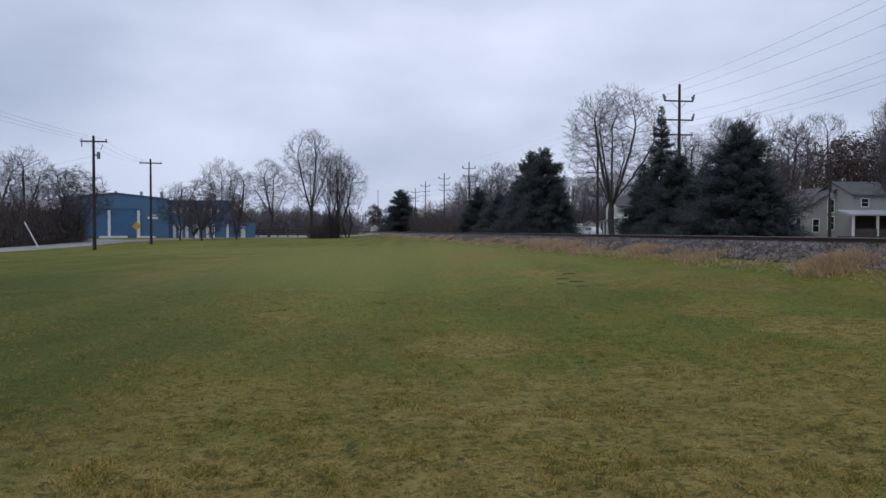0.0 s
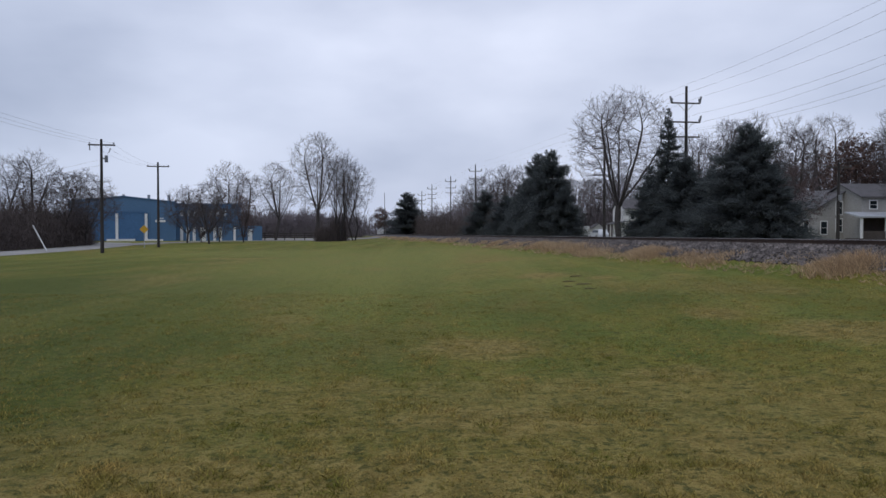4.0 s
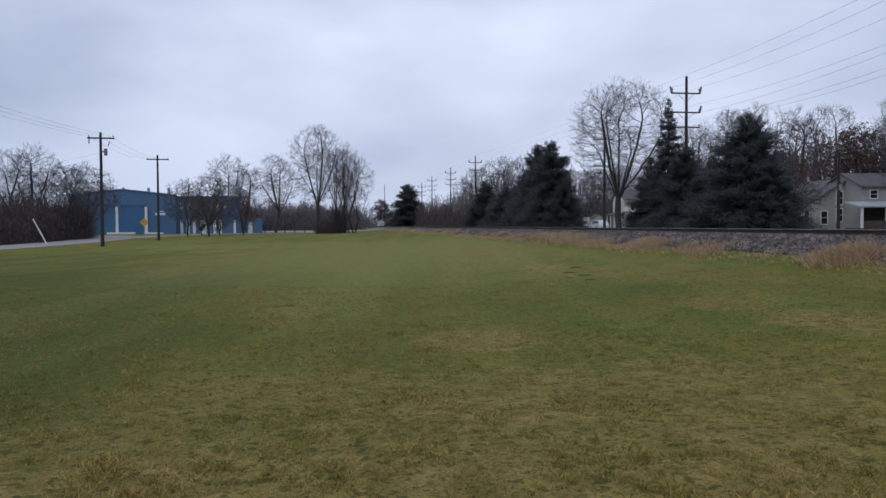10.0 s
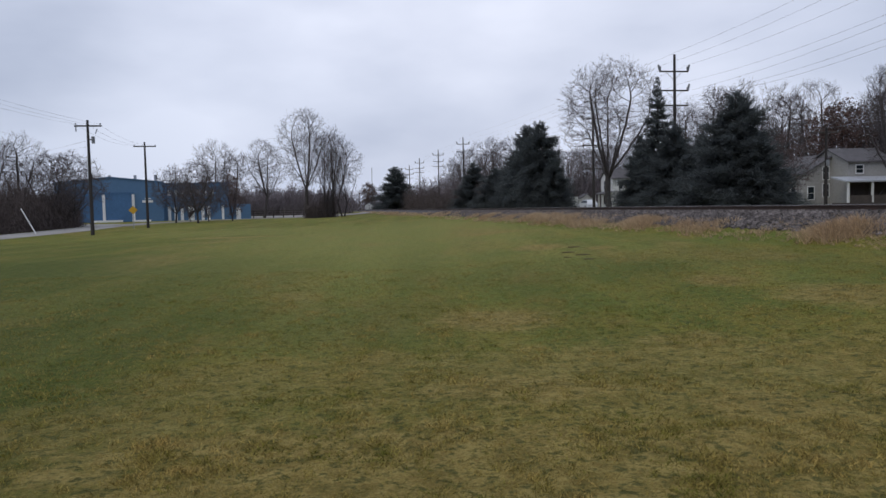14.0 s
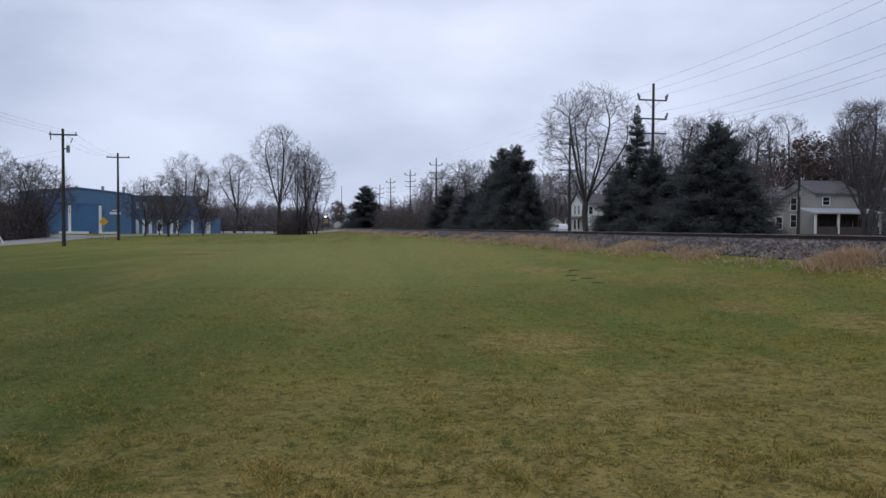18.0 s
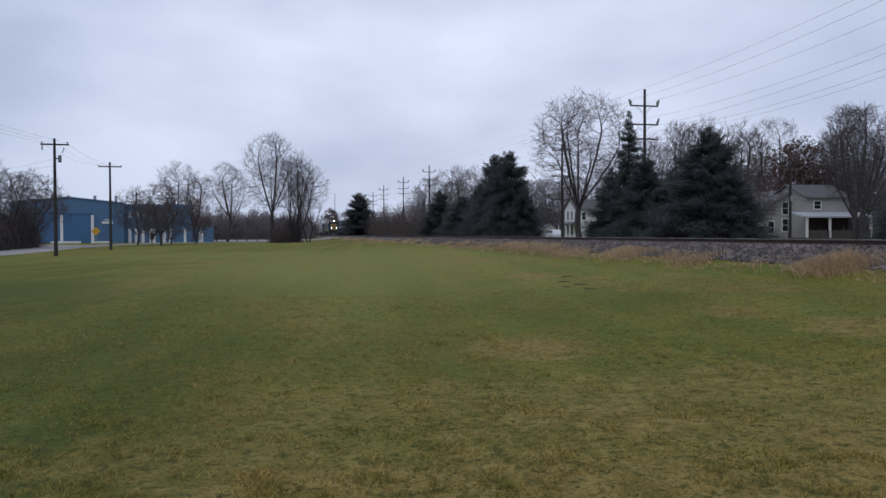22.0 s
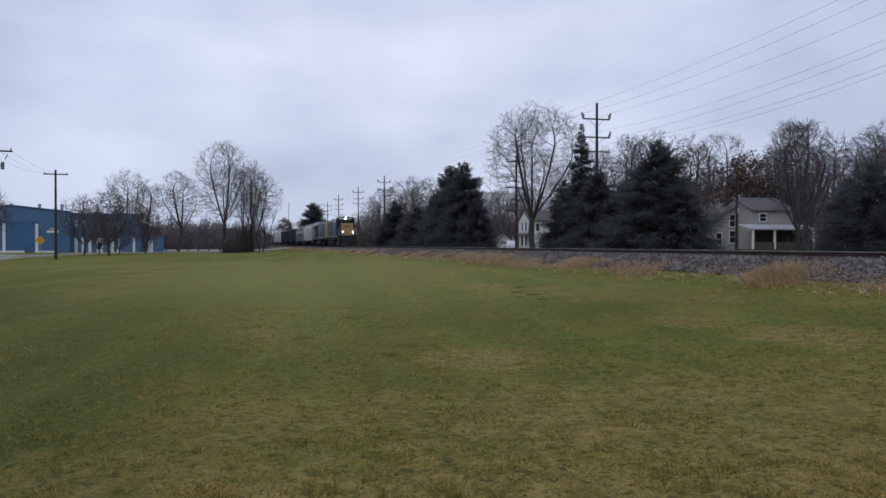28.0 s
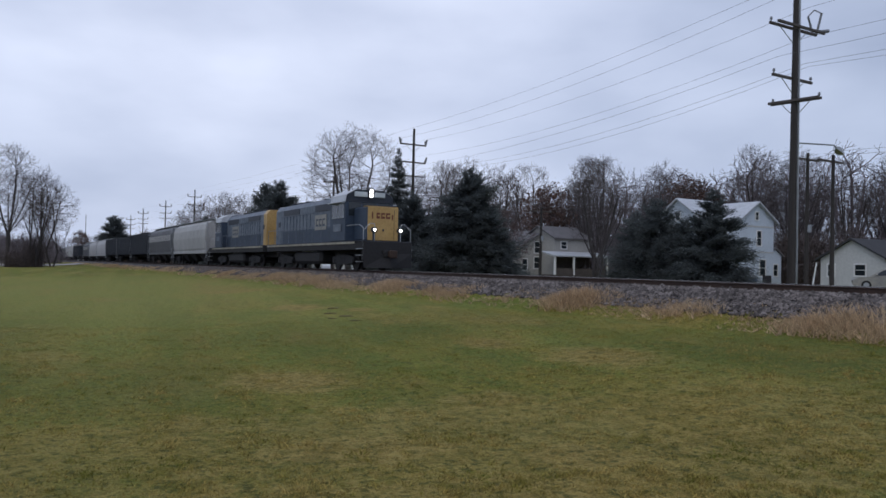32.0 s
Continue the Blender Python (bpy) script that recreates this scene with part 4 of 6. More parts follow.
def bare_tree_meshes(seed, height, clear, radius, low=0.28, high=0.6, stems=1, girth=1.0, mains=8, points=1500, twigs=1.0, sprigs=3, least=0.011, up=0.10, sweep=0.38, bark=None, twig=None):
    """A leafless tree that grows towards points strewn through its crown, so that limbs fork, thin and end at its outline.
    clear: height where the trunk forks; radius: of the crown; low, high: where along the height the crown begins and is widest."""
    g = np.random.default_rng(seed)
    r = random.Random(seed)
    base = low * height
    bend = math.log(0.5) / math.log((high - low) / (1 - low))
    step = 0.32 * height / 16
    # points of the crown, closer together near its outline
    f = g.random(points * 6) ** 0.8
    w = np.sin(math.pi * np.clip(f, 0.02, 1) ** bend) ** 0.5
    f, w = f[:, None], w[:, None]
    keep = g.random((len(f), 1)) < w ** 1.3
    a = g.uniform(0, 2 * math.pi, f.shape)
    lobes = 1 + 0.15 * np.sin(3 * a + seed + 4 * f) + 0.12 * np.sin(5 * a + 2 * seed + 9 * f)
    rr = radius * w * lobes * g.random(f.shape) ** 0.5
    crown = np.concatenate([rr * np.cos(a), rr * np.sin(a), base + f * (height - base) + g.normal(0, 0.2, f.shape)], 1)[keep[:, 0]]
    mass = np.array([noise.noise((p[0] * 7.5 / height + seed, p[1] * 7.5 / height, p[2] * 6.5 / height)) for p in crown])
    crown = crown[mass > -0.04][:points]        # boughs in masses, with sky between them
    # the stems
    pos, par, way = [], [], []
    for k in range(stems):
        d, p, last = np.array([g.normal(0, 0.03), g.normal(0, 0.03), 1.0]), np.array([0, 0, -0.2]), -1
        if stems > 1:
            q = 2 * math.pi * k / stems + g.uniform(-0.4, 0.4)
            d, p = np.array([math.cos(q) * 0.24, math.sin(q) * 0.24, 1.0]), np.array([math.cos(q) * 0.25, math.sin(q) * 0.25, -0.2])
        top = clear * g.uniform(0.8, 1.25) if stems > 1 else clear
        while p[2] < top or last < 0:
            pos.append(p)
            par.append(last)
            way.append(d / np.linalg.norm(d))
            last = len(pos) - 1
            d = d + np.array([g.normal(0, 0.035), g.normal(0, 0.035), 0.0])
            p = p + d / np.linalg.norm(d) * step
    # main limbs, nearly straight from the fork to the outline of the crown
    ends = [i for i in range(len(pos)) if i not in par[i + 1:i + 2]]
    for k in range(mains):
        root = ends[k % len(ends)]
        for back in range(int(r.random() ** 1.6 * 0.3 * clear / step)):
            root = par[root] if par[par[root]] >= 0 else root
        fz = 0.97 - 0.62 * ((k // stems + 0.3 * r.random()) / max(1, mains / stems)) ** 0.8
        reach = radius * math.sin(math.pi * fz ** bend) ** 0.5 * r.uniform(0.7, 0.95)
        q = seed + 2.4 * k + r.gauss(0, 0.2)
        end = np.array([math.cos(q) * reach, math.sin(q) * reach, base + fz * (height - base) * 0.97])
        p, span = pos[root], np.linalg.norm(end - pos[root])
        ctrl = p + (end - p) * 0.5 + np.array([math.cos(q) * 0.05, math.sin(q) * 0.05, -0.03]) * span
        count, last = max(3, int(span * 0.8 / step)), root
        for i in range(1, count + 1):
            u = 0.8 * i / count
            x = p * (1 - u) ** 2 + ctrl * 2 * u * (1 - u) + end * u * u + g.normal(0, 0.035, 3)
            pos.append(x)
            par.append(last)
            way.append((x - pos[last]) / np.linalg.norm(x - pos[last]))
            last = len(pos) - 1
    P, D = np.array(pos), np.array(way)
    children = [0] * len(P)
    near = np.argmin(((crown[:, None] - P[None]) ** 2).sum(-1), 1)
    dist = np.linalg.norm(crown - P[near], axis=1)
    for turn in range(130):
        if len(crown) < 4:
            break
        pull = (crown - P[near]) / dist[:, None]
        total = np.zeros_like(P)
        np.add.at(total, near, pull * (dist < 9 * step + 0.15 * height * (turn < 6))[:, None])
        size = np.linalg.norm(total, axis=1)
        grow = [i for i in np.nonzero(size > 1e-6)[0] if children[i] < 3]
        if not grow:
            break
        nd = total[grow] / size[grow][:, None] + sweep * D[grow] + np.array([0, 0, up]) + g.normal(0, 0.12, (len(grow), 3))
        nd /= np.linalg.norm(nd, axis=1)[:, None]
        np_ = P[grow] + nd * step
        for i in grow:
            children[i] += 1
            par.append(i)
            children.append(0)
        first = len(P)
        P, D = np.concatenate([P, np_]), np.concatenate([D, nd])
        away = np.linalg.norm(crown[:, None] - np_[None], axis=2)
        best = away.argmin(1)
        bd = away[np.arange(len(crown)), best]
        closer = bd < dist
        near, dist = np.where(closer, first + best, near), np.where(closer, bd, dist)
        live = dist > 1.35 * step
        crown, near, dist = crown[live], near[live], dist[live]
    # girths: each limb carries the sum of what grows from it
    n = len(P)
    kids = [[] for _ in range(n)]
    for i in range(n):
        if par[i] >= 0:
            kids[par[i]].append(i)
    tips = sum(1 for k in kids if not k)
    R = 0.0175 * height * girth / stems ** 0.45
    power = max(1.7, math.log(max(4, tips / stems)) / math.log(R / least))
    rad = np.zeros(n)
    for i in range(n - 1, -1, -1):
        rad[i] = max(least, sum(rad[k] ** power for k in kids[i]) ** (1 / power)) if kids[i] else least
    tv, tf, wv, wf = [], [], [], []

    def limb(points_, rads):
        pts = [Vector(p) for p in points_]
        pts = [pts[0]] + [(pts[i - 1] + pts[i] * 2 + pts[i + 1]) / 4 for i in range(1, len(pts) - 1)] + [pts[-1]]
        k = 0
        while k < len(pts) and rads[k] > 0.035:
            k += 1
        if k > 1:
            tube_rings(tv, tf, pts[:k], rads[:k], 8 if rads[0] > 0.1 else 5)
        if k < len(pts) - 1:
            k = max(0, k - 1)
            tube_rings(wv, wf, pts[k:], rads[k:], 3)

    for i in range(n):
        if par[i] >= 0 and max(kids[par[i]], key=lambda q: rad[q]) == i:
            continue
        chain = [i] if par[i] < 0 else [par[i], i]
        while kids[chain[-1]]:
            chain.append(max(kids[chain[-1]], key=lambda q: rad[q]))
        rads = [rad[q] for q in chain]
        if par[i] >= 0:
            rads[0] = rad[i]
        else:
            rads[0] *= 1.3
        limb([P[q] for q in chain], rads)
    # short twigs along the thin limbs
    for i in range(n):
        if rad[i] > 0.03 or P[i][2] < base * 0.8:
            continue
        for k in range(int(twigs + r.random()) + (0 if kids[i] else 1)):
            d = Vector(D[i]) * 0.75 + Vector((r.gauss(0, 0.5), r.gauss(0, 0.5), r.gauss(0.22, 0.3)))
            d.normalize()
            p, ln = Vector(P[i]), r.uniform(0.4, 1.0) * height / 16
            q = p + d * ln * 0.5
            d = (d + Vector((r.gauss(0, 0.16), r.gauss(0, 0.16), 0.18))).normalized()
            tip = q + d * ln * 0.5
            tube_rings(wv, wf, [p, q, tip], [least * 0.8, least * 0.65, least * 0.4], 3)
            for j in range(sprigs):
                o = (p.lerp(q, r.uniform(0.3, 1)) if j % 2 else q.lerp(tip, r.random()))
                e = (d + Vector((r.gauss(0, 0.6), r.gauss(0, 0.6), r.gauss(0.1, 0.45)))).normalized()
                tube_rings(wv, wf, [o, o + e * ln * r.uniform(0.3, 0.6)], [least * 0.55, least * 0.35], 3)
    k = height / max(v[2] for v in wv)

    def scaled(vs):
        return [(x * k, y * k, z * k) for x, y, z in vs]

    return (soup("trunk", scaled(tv), tf, bark or BARK), soup("crown", scaled(wv), wf, twig or TWIG))


def plant(meshes, x, y, height, ref, turn, label, category="tree", group="", widen=1.0, name="bare_tree", sink=0.1):
    k = height / ref
    e = thing(name, pose(x, y, land(x, y) - sink, 0, 0, turn), label, category, group)
    for n, me in zip(("trunk", "crown"), meshes):
        ob = part(n, me, None, e, at=Matrix.Diagonal((k * widen, k * widen, k, 1)))
    return e


def conifer_meshes(seed, height=10.0, radius=3.2, shape=0.9, base=0.06, dense=1.0, ragged=0.25, top=0.0):
    """Trunk with limbs, and a crown of many short needle sprays."""
    g = np.random.default_rng(seed)
    m = Mesh()
    m.tube((0, 0, -0.2), (0, 0, height * 0.97), height * 0.018, 0.02, 8)
    sprays_c, sprays_d, sprays_s = [], [], []
    z = base * height
    while z < height * 0.985:
        f = (z / height - base) / (1 - base)
        reach = radius * ((1 - f) ** shape) * (1 + 0.0 * f) + 0.06
        if f < 0.12:
            reach *= 0.75 + 2 * f
        n = max(4, int(11 * (1 - 0.45 * f)))
        off = g.uniform(0, 6.28)
        for i in range(n):
            a = off + 6.283 * i / n + g.normal(0, 0.25)
            L = reach * g.uniform(1 - 1.6 * ragged, 1 + ragged)
            up = 0.75 * f * f + g.normal(0.05, 0.13) - 0.12 * (1 - f)
            d = np.array([math.cos(a), math.sin(a), up])
            p0 = np.array([0, 0, z + g.uniform(-0.1, 0.1)])
            if L > 0.7:
                m.tube(p0, p0 + d * L * 0.9, 0.035 * L / 2 + 0.01, 0.008, 4, False)
            k = int((14 + 46 * L) * dense)
            u = g.uniform(0.08, 1.0, k) ** 0.7
            c = p0 + d * (u * L)[:, None] + g.normal(0, 0.03 + 0.06 * L, (k, 3)) * np.array([1, 1, 0.8])
            c[:, 2] += 0.05 * np.sin(u * 9) - 0.10 * u * u * L * (1 - f)
            dd = d + g.normal(0, 0.55, (k, 3)) * np.array([1, 1, 0.6])
            sprays_c.append(c)
            sprays_d.append(dd)
            sprays_s.append(np.interp(u, [0, 0.6, 0.85, 1.0], [2.3, 1.7, 0.95, 0.6]) * min(1.0, 0.25 + 0.4 * L))
        z += height * g.uniform(0.022, 0.034)
    c, d = np.concatenate(sprays_c), np.concatenate(sprays_d)
    n = len(c)
    d /= np.linalg.norm(d, axis=1)[:, None]
    w = np.cross(d, g.normal(0, 0.45, (n, 3)) + np.array([0, 0, 1]))
    w /= np.linalg.norm(w, axis=1)[:, None] + 1e-6
    big = np.concatenate(sprays_s)[:, None] * height / 10
    ln, wd = g.uniform(0.18, 0.36, n)[:, None] * big, g.uniform(0.018, 0.04, n)[:, None] * big
    v = np.stack([c - w * wd * 0.4, c + d * ln * 0.55 - w * wd, c + d * ln, c + d * ln * 0.45 + w * wd], 1).reshape(-1, 3)
    f = (np.arange(n) * 4)[:, None] + np.arange(4)[None]
    return (m.data("trunk", BARK), soup("crown", v, f, NEEDLE))


def leafy_meshes(seed, height=10.0, mat=None):
    """A tree that has kept its withered leaves: the bare frame, with leaf clumps on its twigs."""
    trunk, crown = bare_tree_meshes(seed, height, 2.8, 4.0, low=0.2, high=0.6, points=700, twigs=0.6, sprigs=1, least=0.014)
    g = np.random.default_rng(seed)
    tips = np.array([v.co[:] for v in crown.vertices])
    pick = tips[g.integers(0, len(tips), 9000)] + g.normal(0, 0.22, (9000, 3))
    d, w = g.normal(0, 1, (9000, 3)), g.normal(0, 1, (9000, 3))
    s = g.uniform(0.08, 0.19, (9000, 1))
    v = np.stack([pick, pick + d * s * 0.7, pick + d * s * 0.7 + w * s * 0.6, pick + w * s * 0.6], 1).reshape(-1, 3)
    f = (np.arange(9000) * 4)[:, None] + np.arange(4)[None]
    return (trunk, soup("crown", v, f, mat or RUSSET), crown)


def blades(name, places, heights, lean, width, mat, seed, label, category, per=1, wind=(0, 0)):
    """Many upright grass blades as narrow triangles, one sheet of stuff."""
    g = np.random.default_rng(seed)
    p = np.repeat(places, per, 0)
    h = np.repeat(heights, per) * g.uniform(0.6, 1.15, len(p))
    p = p + np.concatenate([g.normal(0, 0.03 + 0.0 * width, (len(p), 2)), np.zeros((len(p), 1))], 1)
    a = g.uniform(0, 6.283, len(p))
    side = np.stack([np.cos(a), np.sin(a), 0 * a], 1) * (width * g.uniform(0.6, 1.4, len(p)))[:, None]
    tip = p + np.stack([g.normal(wind[0], lean, len(p)) * h, g.normal(wind[1], lean, len(p)) * h, h], 1)
    v = np.stack([p - side, p + side, tip], 1).reshape(-1, 3)
    f = (np.arange(len(p)) * 3)[:, None] + np.arange(3)[None]
    return tagged(new(name, soup(name, v, f, mat)), label, category, kind="stuff")


def build_grass():
    g = np.random.default_rng(11)
    n = 170000
    y = 3.2 + 17 * g.random(n) ** 1.5
    x = g.uniform(-0.72, 1.0, n) * (y + 2.5)
    clump = np.array([noise.noise((a * 2.1, b * 1.7, 2)) * 0.5 + noise.noise((a * 8.5, b * 6.5, 5)) * 0.9 for a, b in zip(x, y)])
    keep = g.random(n) < 0.62 + 1.1 * clump
    x, y, clump = x[keep], y[keep], clump[keep]
    z = np.array([lawn_z(a, b) for a, b in zip(x, y)]) - 0.01
    blades("lawn_grass", np.stack([x, y, z], 1), 0.014 + 0.044 * np.clip(clump + 0.3, 0, 1.2), 0.9, 0.0045, GREENGRASS, 4,
           "short mixed green and straw grass blades", "grass", per=3)
    n = 24000
    s = np.where(g.random(n) < 0.62, g.uniform(2, 60, n), g.uniform(60, 210, n))
    wave = np.array([noise.noise((q * 0.16, 3.3, 0)) for q in s])
    o = -4.5 + 0.36 * g.normal(0, 1, n) + 0.55 * wave
    keep = (g.random(n) < 0.42 + 1.0 * np.array([noise.noise((q * 0.45, 9.1, b * 0.8)) for q, b in zip(s, o)])) & (o > -6.0) & (o < -3.0)
    s, o = s[keep], o[keep]
    pts = np.array(ORIGIN) + s[:, None] * np.array(ALONG) + o[:, None] * np.array(ACROSS)
    pts[:, 2] = np.maximum(np.array([land(a, b) for a, b, _ in pts]) - 0.02, np.interp(o, [-4.5, -4.05, -3.0], [0.5, 0.88, 1.1]))
    h = 0.08 + 0.24 * np.clip(np.array([noise.noise((q * 0.5, 1.3, 7)) for q in s]) + 0.4, 0, 1.2)
    blades("trackside_grass", pts, h, 0.75, 0.011, DRYGRASS, 8, "tall dry tan grass along the ballast", "grass", per=6, wind=(-0.15, -0.1))


build_grass()

TREE_MAPLE = bare_tree_meshes(21, 16, 4.2, 5.1, low=0.27, high=0.66, girth=1.12, points=2900, twigs=1.3, least=0.012)
TREE_WIDE = bare_tree_meshes(26, 16, 5.2, 4.4, low=0.3, high=0.66, points=2000, twigs=1.3, least=0.014)
TREE_TALL = bare_tree_meshes(22, 16, 4.6, 3.4, low=0.22, high=0.7, points=1700, twigs=1.3, least=0.014, mains=6, up=0.12)
TREE_VASE = bare_tree_meshes(23, 16, 2.8, 5.0, low=0.2, high=0.68, stems=2, points=2000, twigs=1.2, least=0.014)
TREE_MULTI = bare_tree_meshes(24, 16, 2.4, 4.2, low=0.16, high=0.7, stems=4, points=1600, twigs=1.3, least=0.014, mains=10, up=0.12)
TREE_LOW = bare_tree_meshes(25, 9, 1.8, 4.2, low=0.2, high=0.62, points=1500, twigs=1.2, least=0.012, up=0.04)
RUSTY = bare_tree_meshes(27, 9, 1.2, 3.6, low=0.1, high=0.55, points=1600, twigs=1.6, least=0.014, up=0.1, twig=REDTWIG)
SPRUCE = conifer_meshes(31, 12, 2.1, 0.9, 0.05, 1.5, 0.42)
PINE_A = conifer_meshes(32, 10, 4.7, 0.78, 0.05, 2.0, 0.4)
PINE_B = conifer_meshes(33, 10, 4.1, 0.9, 0.04, 2.0, 0.42)
PINE_D = conifer_meshes(35, 10, 4.4, 0.82, 0.13, 2.0, 0.4)
PINE_C = conifer_meshes(34, 6, 3.7, 0.75, 0.04, 2.2, 0.4)
OAK = leafy_meshes(41, 12)


def build_trees():
    bare = [
        (TREE_WIDE, -20.3, 124.1, 18.3, 10, 0.95), (TREE_MULTI, -17.4, 128.5, 14.6, 40, 0.8), (TREE_TALL, -16.7, 130.7, 16.2, 70, 0.75),
        (TREE_VASE, -15.7, 134.7, 14.2, 15, 0.8), (TREE_VASE, -39.8, 142.6, 15.4, 80, 0.9), (TREE_TALL, -37.9, 147.9, 14.0, 200, 1.0),
        (TREE_WIDE, -31.2, 142.7, 15.1, 120, 1.05), (TREE_LOW, -31.4, 102.7, 9.0, 0, 1.0), (TREE_LOW, -36.2, 108.3, 8.6, 130, 1.0),
        (TREE_VASE, -47.6, 84.2, 10.6, 30, 1.0), (TREE_TALL, -43.2, 81.1, 10.9, 90, 1.1), (TREE_LOW, -43.0, 86.7, 9.3, 60, 1.1),
        (TREE_LOW, -43.0, 92.1, 9.7, 210, 1.1), (TREE_VASE, -50.1, 79.9, 10.2, 270, 1.1), (TREE_WIDE, -54.4, 80.5, 10.0, 33, 1.1)]
    for me, x, y, h, turn, w in bare:
        ref = 9 if me is TREE_LOW else 16
        plant(me, x, y, h * 1.0, ref, turn, "bare grey deciduous tree at the edge of the lawn", group="trees beyond the lawn", widen=w)
    plant(TREE_MAPLE, 16.3, 70.9, 14.9, 16, 50, "tall bare maple with a wide open crown beside the railway", widen=1.02)
    behind = [
        (TREE_TALL, 50.3, 148.4, 21.0), (TREE_WIDE, 51.6, 138.9, 22.0), (TREE_VASE, 53.1, 128.7, 21.5), (TREE_TALL, 55.3, 119.9, 19.5),
        (TREE_MULTI, 56.9, 112.9, 18.5), (TREE_MULTI, 60.0, 98.3, 18.2), (TREE_TALL, 61.3, 103.5, 17.0), (TREE_WIDE, 63.4, 87.7, 15.6),
        (TREE_WIDE, 65.6, 71.9, 16.7), (TREE_VASE, 68.2, 67.2, 15.1), (TREE_MULTI, 69.8, 62.2, 14.2), (TREE_TALL, 70.4, 58.4, 13.5),
        (TREE_VASE, 72.7, 53.2, 13.4), (TREE_MULTI, 73.8, 47.1, 13.5), (TREE_TALL, 74.7, 42.2, 13.5), (TREE_WIDE, 76.5, 36.3, 13.0), (TREE_MULTI, 57.7, 123.1, 18.0), (TREE_VASE, 46.9, 164.1, 19.0)]
    behind += [(TREE_TALL, 62.0, 84.0, 16.0), (TREE_VASE, 66.0, 66.0, 15.5), (TREE_WIDE, 70.0, 56.0, 14.5), (TREE_TALL, 66.5, 50.0, 14.0), (TREE_MULTI, 68.0, 44.5, 13.5),
               (TREE_WIDE, 66.0, 37.0, 13.5), (TREE_TALL, 71.0, 33.0, 13.0), (TREE_MULTI, 57.0, 92.0, 17.0), (TREE_WIDE, 49.0, 128.0, 20.0), (TREE_MULTI, 45.0, 140.0, 19.0)]
    for i, (me, x, y, h) in enumerate(behind):
        plant(me, x, y, h * 1.02, 16, 47 * i, "tall bare deciduous tree behind the houses", group="trees behind the houses", widen=0.85)
    for i, (me, x, y, h) in enumerate(((TREE_VASE, 11.0, 170.0, 16.0), (TREE_WIDE, 14.5, 178.0, 17.5), (TREE_TALL, 17.6, 171.0, 17.0), (TREE_MULTI, 8.0, 183.0, 15.0),
                                       (TREE_TALL, 5.2, 191.0, 13.5), (TREE_MULTI, 19.8, 166.0, 16.0), (TREE_WIDE, 12.5, 160.0, 13.0), (TREE_MULTI, 36.5, 196.0, 15.5), (TREE_VASE, 40.5, 201.0, 16.5),
                                       (TREE_TALL, 44.5, 198.0, 17.0), (TREE_MULTI, 48.5, 205.0, 17.5), (TREE_VASE, 53.0, 200.0, 17.5), (TREE_MULTI, 42.5, 214.0, 17.0))):
        plant(me, x, y, h, 16, 61 * i, "bare grey tree beyond the evergreens", group="trees beyond the evergreens")
    for x, y, h in ((60.1, 76.6, 13.0), (53.8, 100.0, 14.0), (67.3, 83.4, 13.0)):
        e = plant(OAK[:2], x, y, h, 12, 31 * x, "oak that keeps its withered russet leaves", group="trees behind the houses")
        part("twig_frame", OAK[2], None, e, at=Matrix.Scale(h / 12, 4))
    for x, y, h in ((24.5, 66.0, 6.5), (25.0, 61.5, 6.0), (25.5, 57.0, 6.5), (28.5, 72.0, 7.5), (24.0, 76.0, 6.0)):
        plant(RUSTY, x, y, h, 9, 53 * y, "brown twiggy leafless small tree behind the evergreens", group="small trees across the line")
    e = plant(OAK[:2], -27.5, 338.0, 13.0, 12, 20, "far round-headed tree that keeps its dull brown leaves")
    part("twig_frame", OAK[2], None, e, at=Matrix.Scale(13.0 / 12, 4))
    plant(TREE_MULTI, 42.0, 68.6, 13.2, 16, 100, "tall bare tree with several stems beside the porch", widen=1.2)
    for x, y, h in ((-33.0, 113.0, 6.5), (-29.6, 113.5, 7.5), (-36.0, 114.0, 6.5)):
        plant(RUSTY, x, y, h, 9, 77 * y, "reddish twiggy small tree before the blue hall", group="small trees by the blue hall", widen=0.8)
    firs = [
        (PINE_B, 7.2, 133.0, 8.8, 10, 1.2), (PINE_A, 9.6, 117.0, 6.8, 10, 1.3), (PINE_B, 11.3, 106.6, 8.2, 10, 1.2), (PINE_D, 12.2, 98.0, 11.2, 10, 0.85),
        (PINE_D, 13.0, 91.3, 10.9, 10, 0.85), (PINE_A, 13.9, 87.5, 6.4, 10, 0.9), (PINE_B, 17.3, 63.9, 6.7, 10, 0.95), (SPRUCE, 17.7, 60.4, 10.9, 12, 1.05),
        (PINE_A, 18.3, 57.7, 6.8, 10, 1.0), (PINE_B, 19.3, 54.9, 6.0, 10, 1.1), (PINE_B, 19.7, 52.4, 6.6, 10, 1.0), (PINE_A, 19.3, 48.9, 7.9, 10, 1.05),
        (PINE_B, 19.9, 46.4, 5.2, 10, 1.15), (PINE_C, 21.7, 32.6, 4.1, 6, 0.78), (PINE_C, 21.9, 31.2, 4.6, 6, 0.92), (PINE_C, 22.2, 29.6, 3.6, 6, 0.9),
        (PINE_B, 22.3, 27.7, 4.9, 10, 1.15), (PINE_A, -10.9, 232.0, 13.4, 10, 1.2)]
    for i, (me, x, y, h, ref, w) in enumerate(firs):
        plant(me, x, y, h, ref, 73 * i, "dark green evergreen with branches down to the ground", "conifer", "evergreens along the line", w, "conifer_tree")


build_trees()


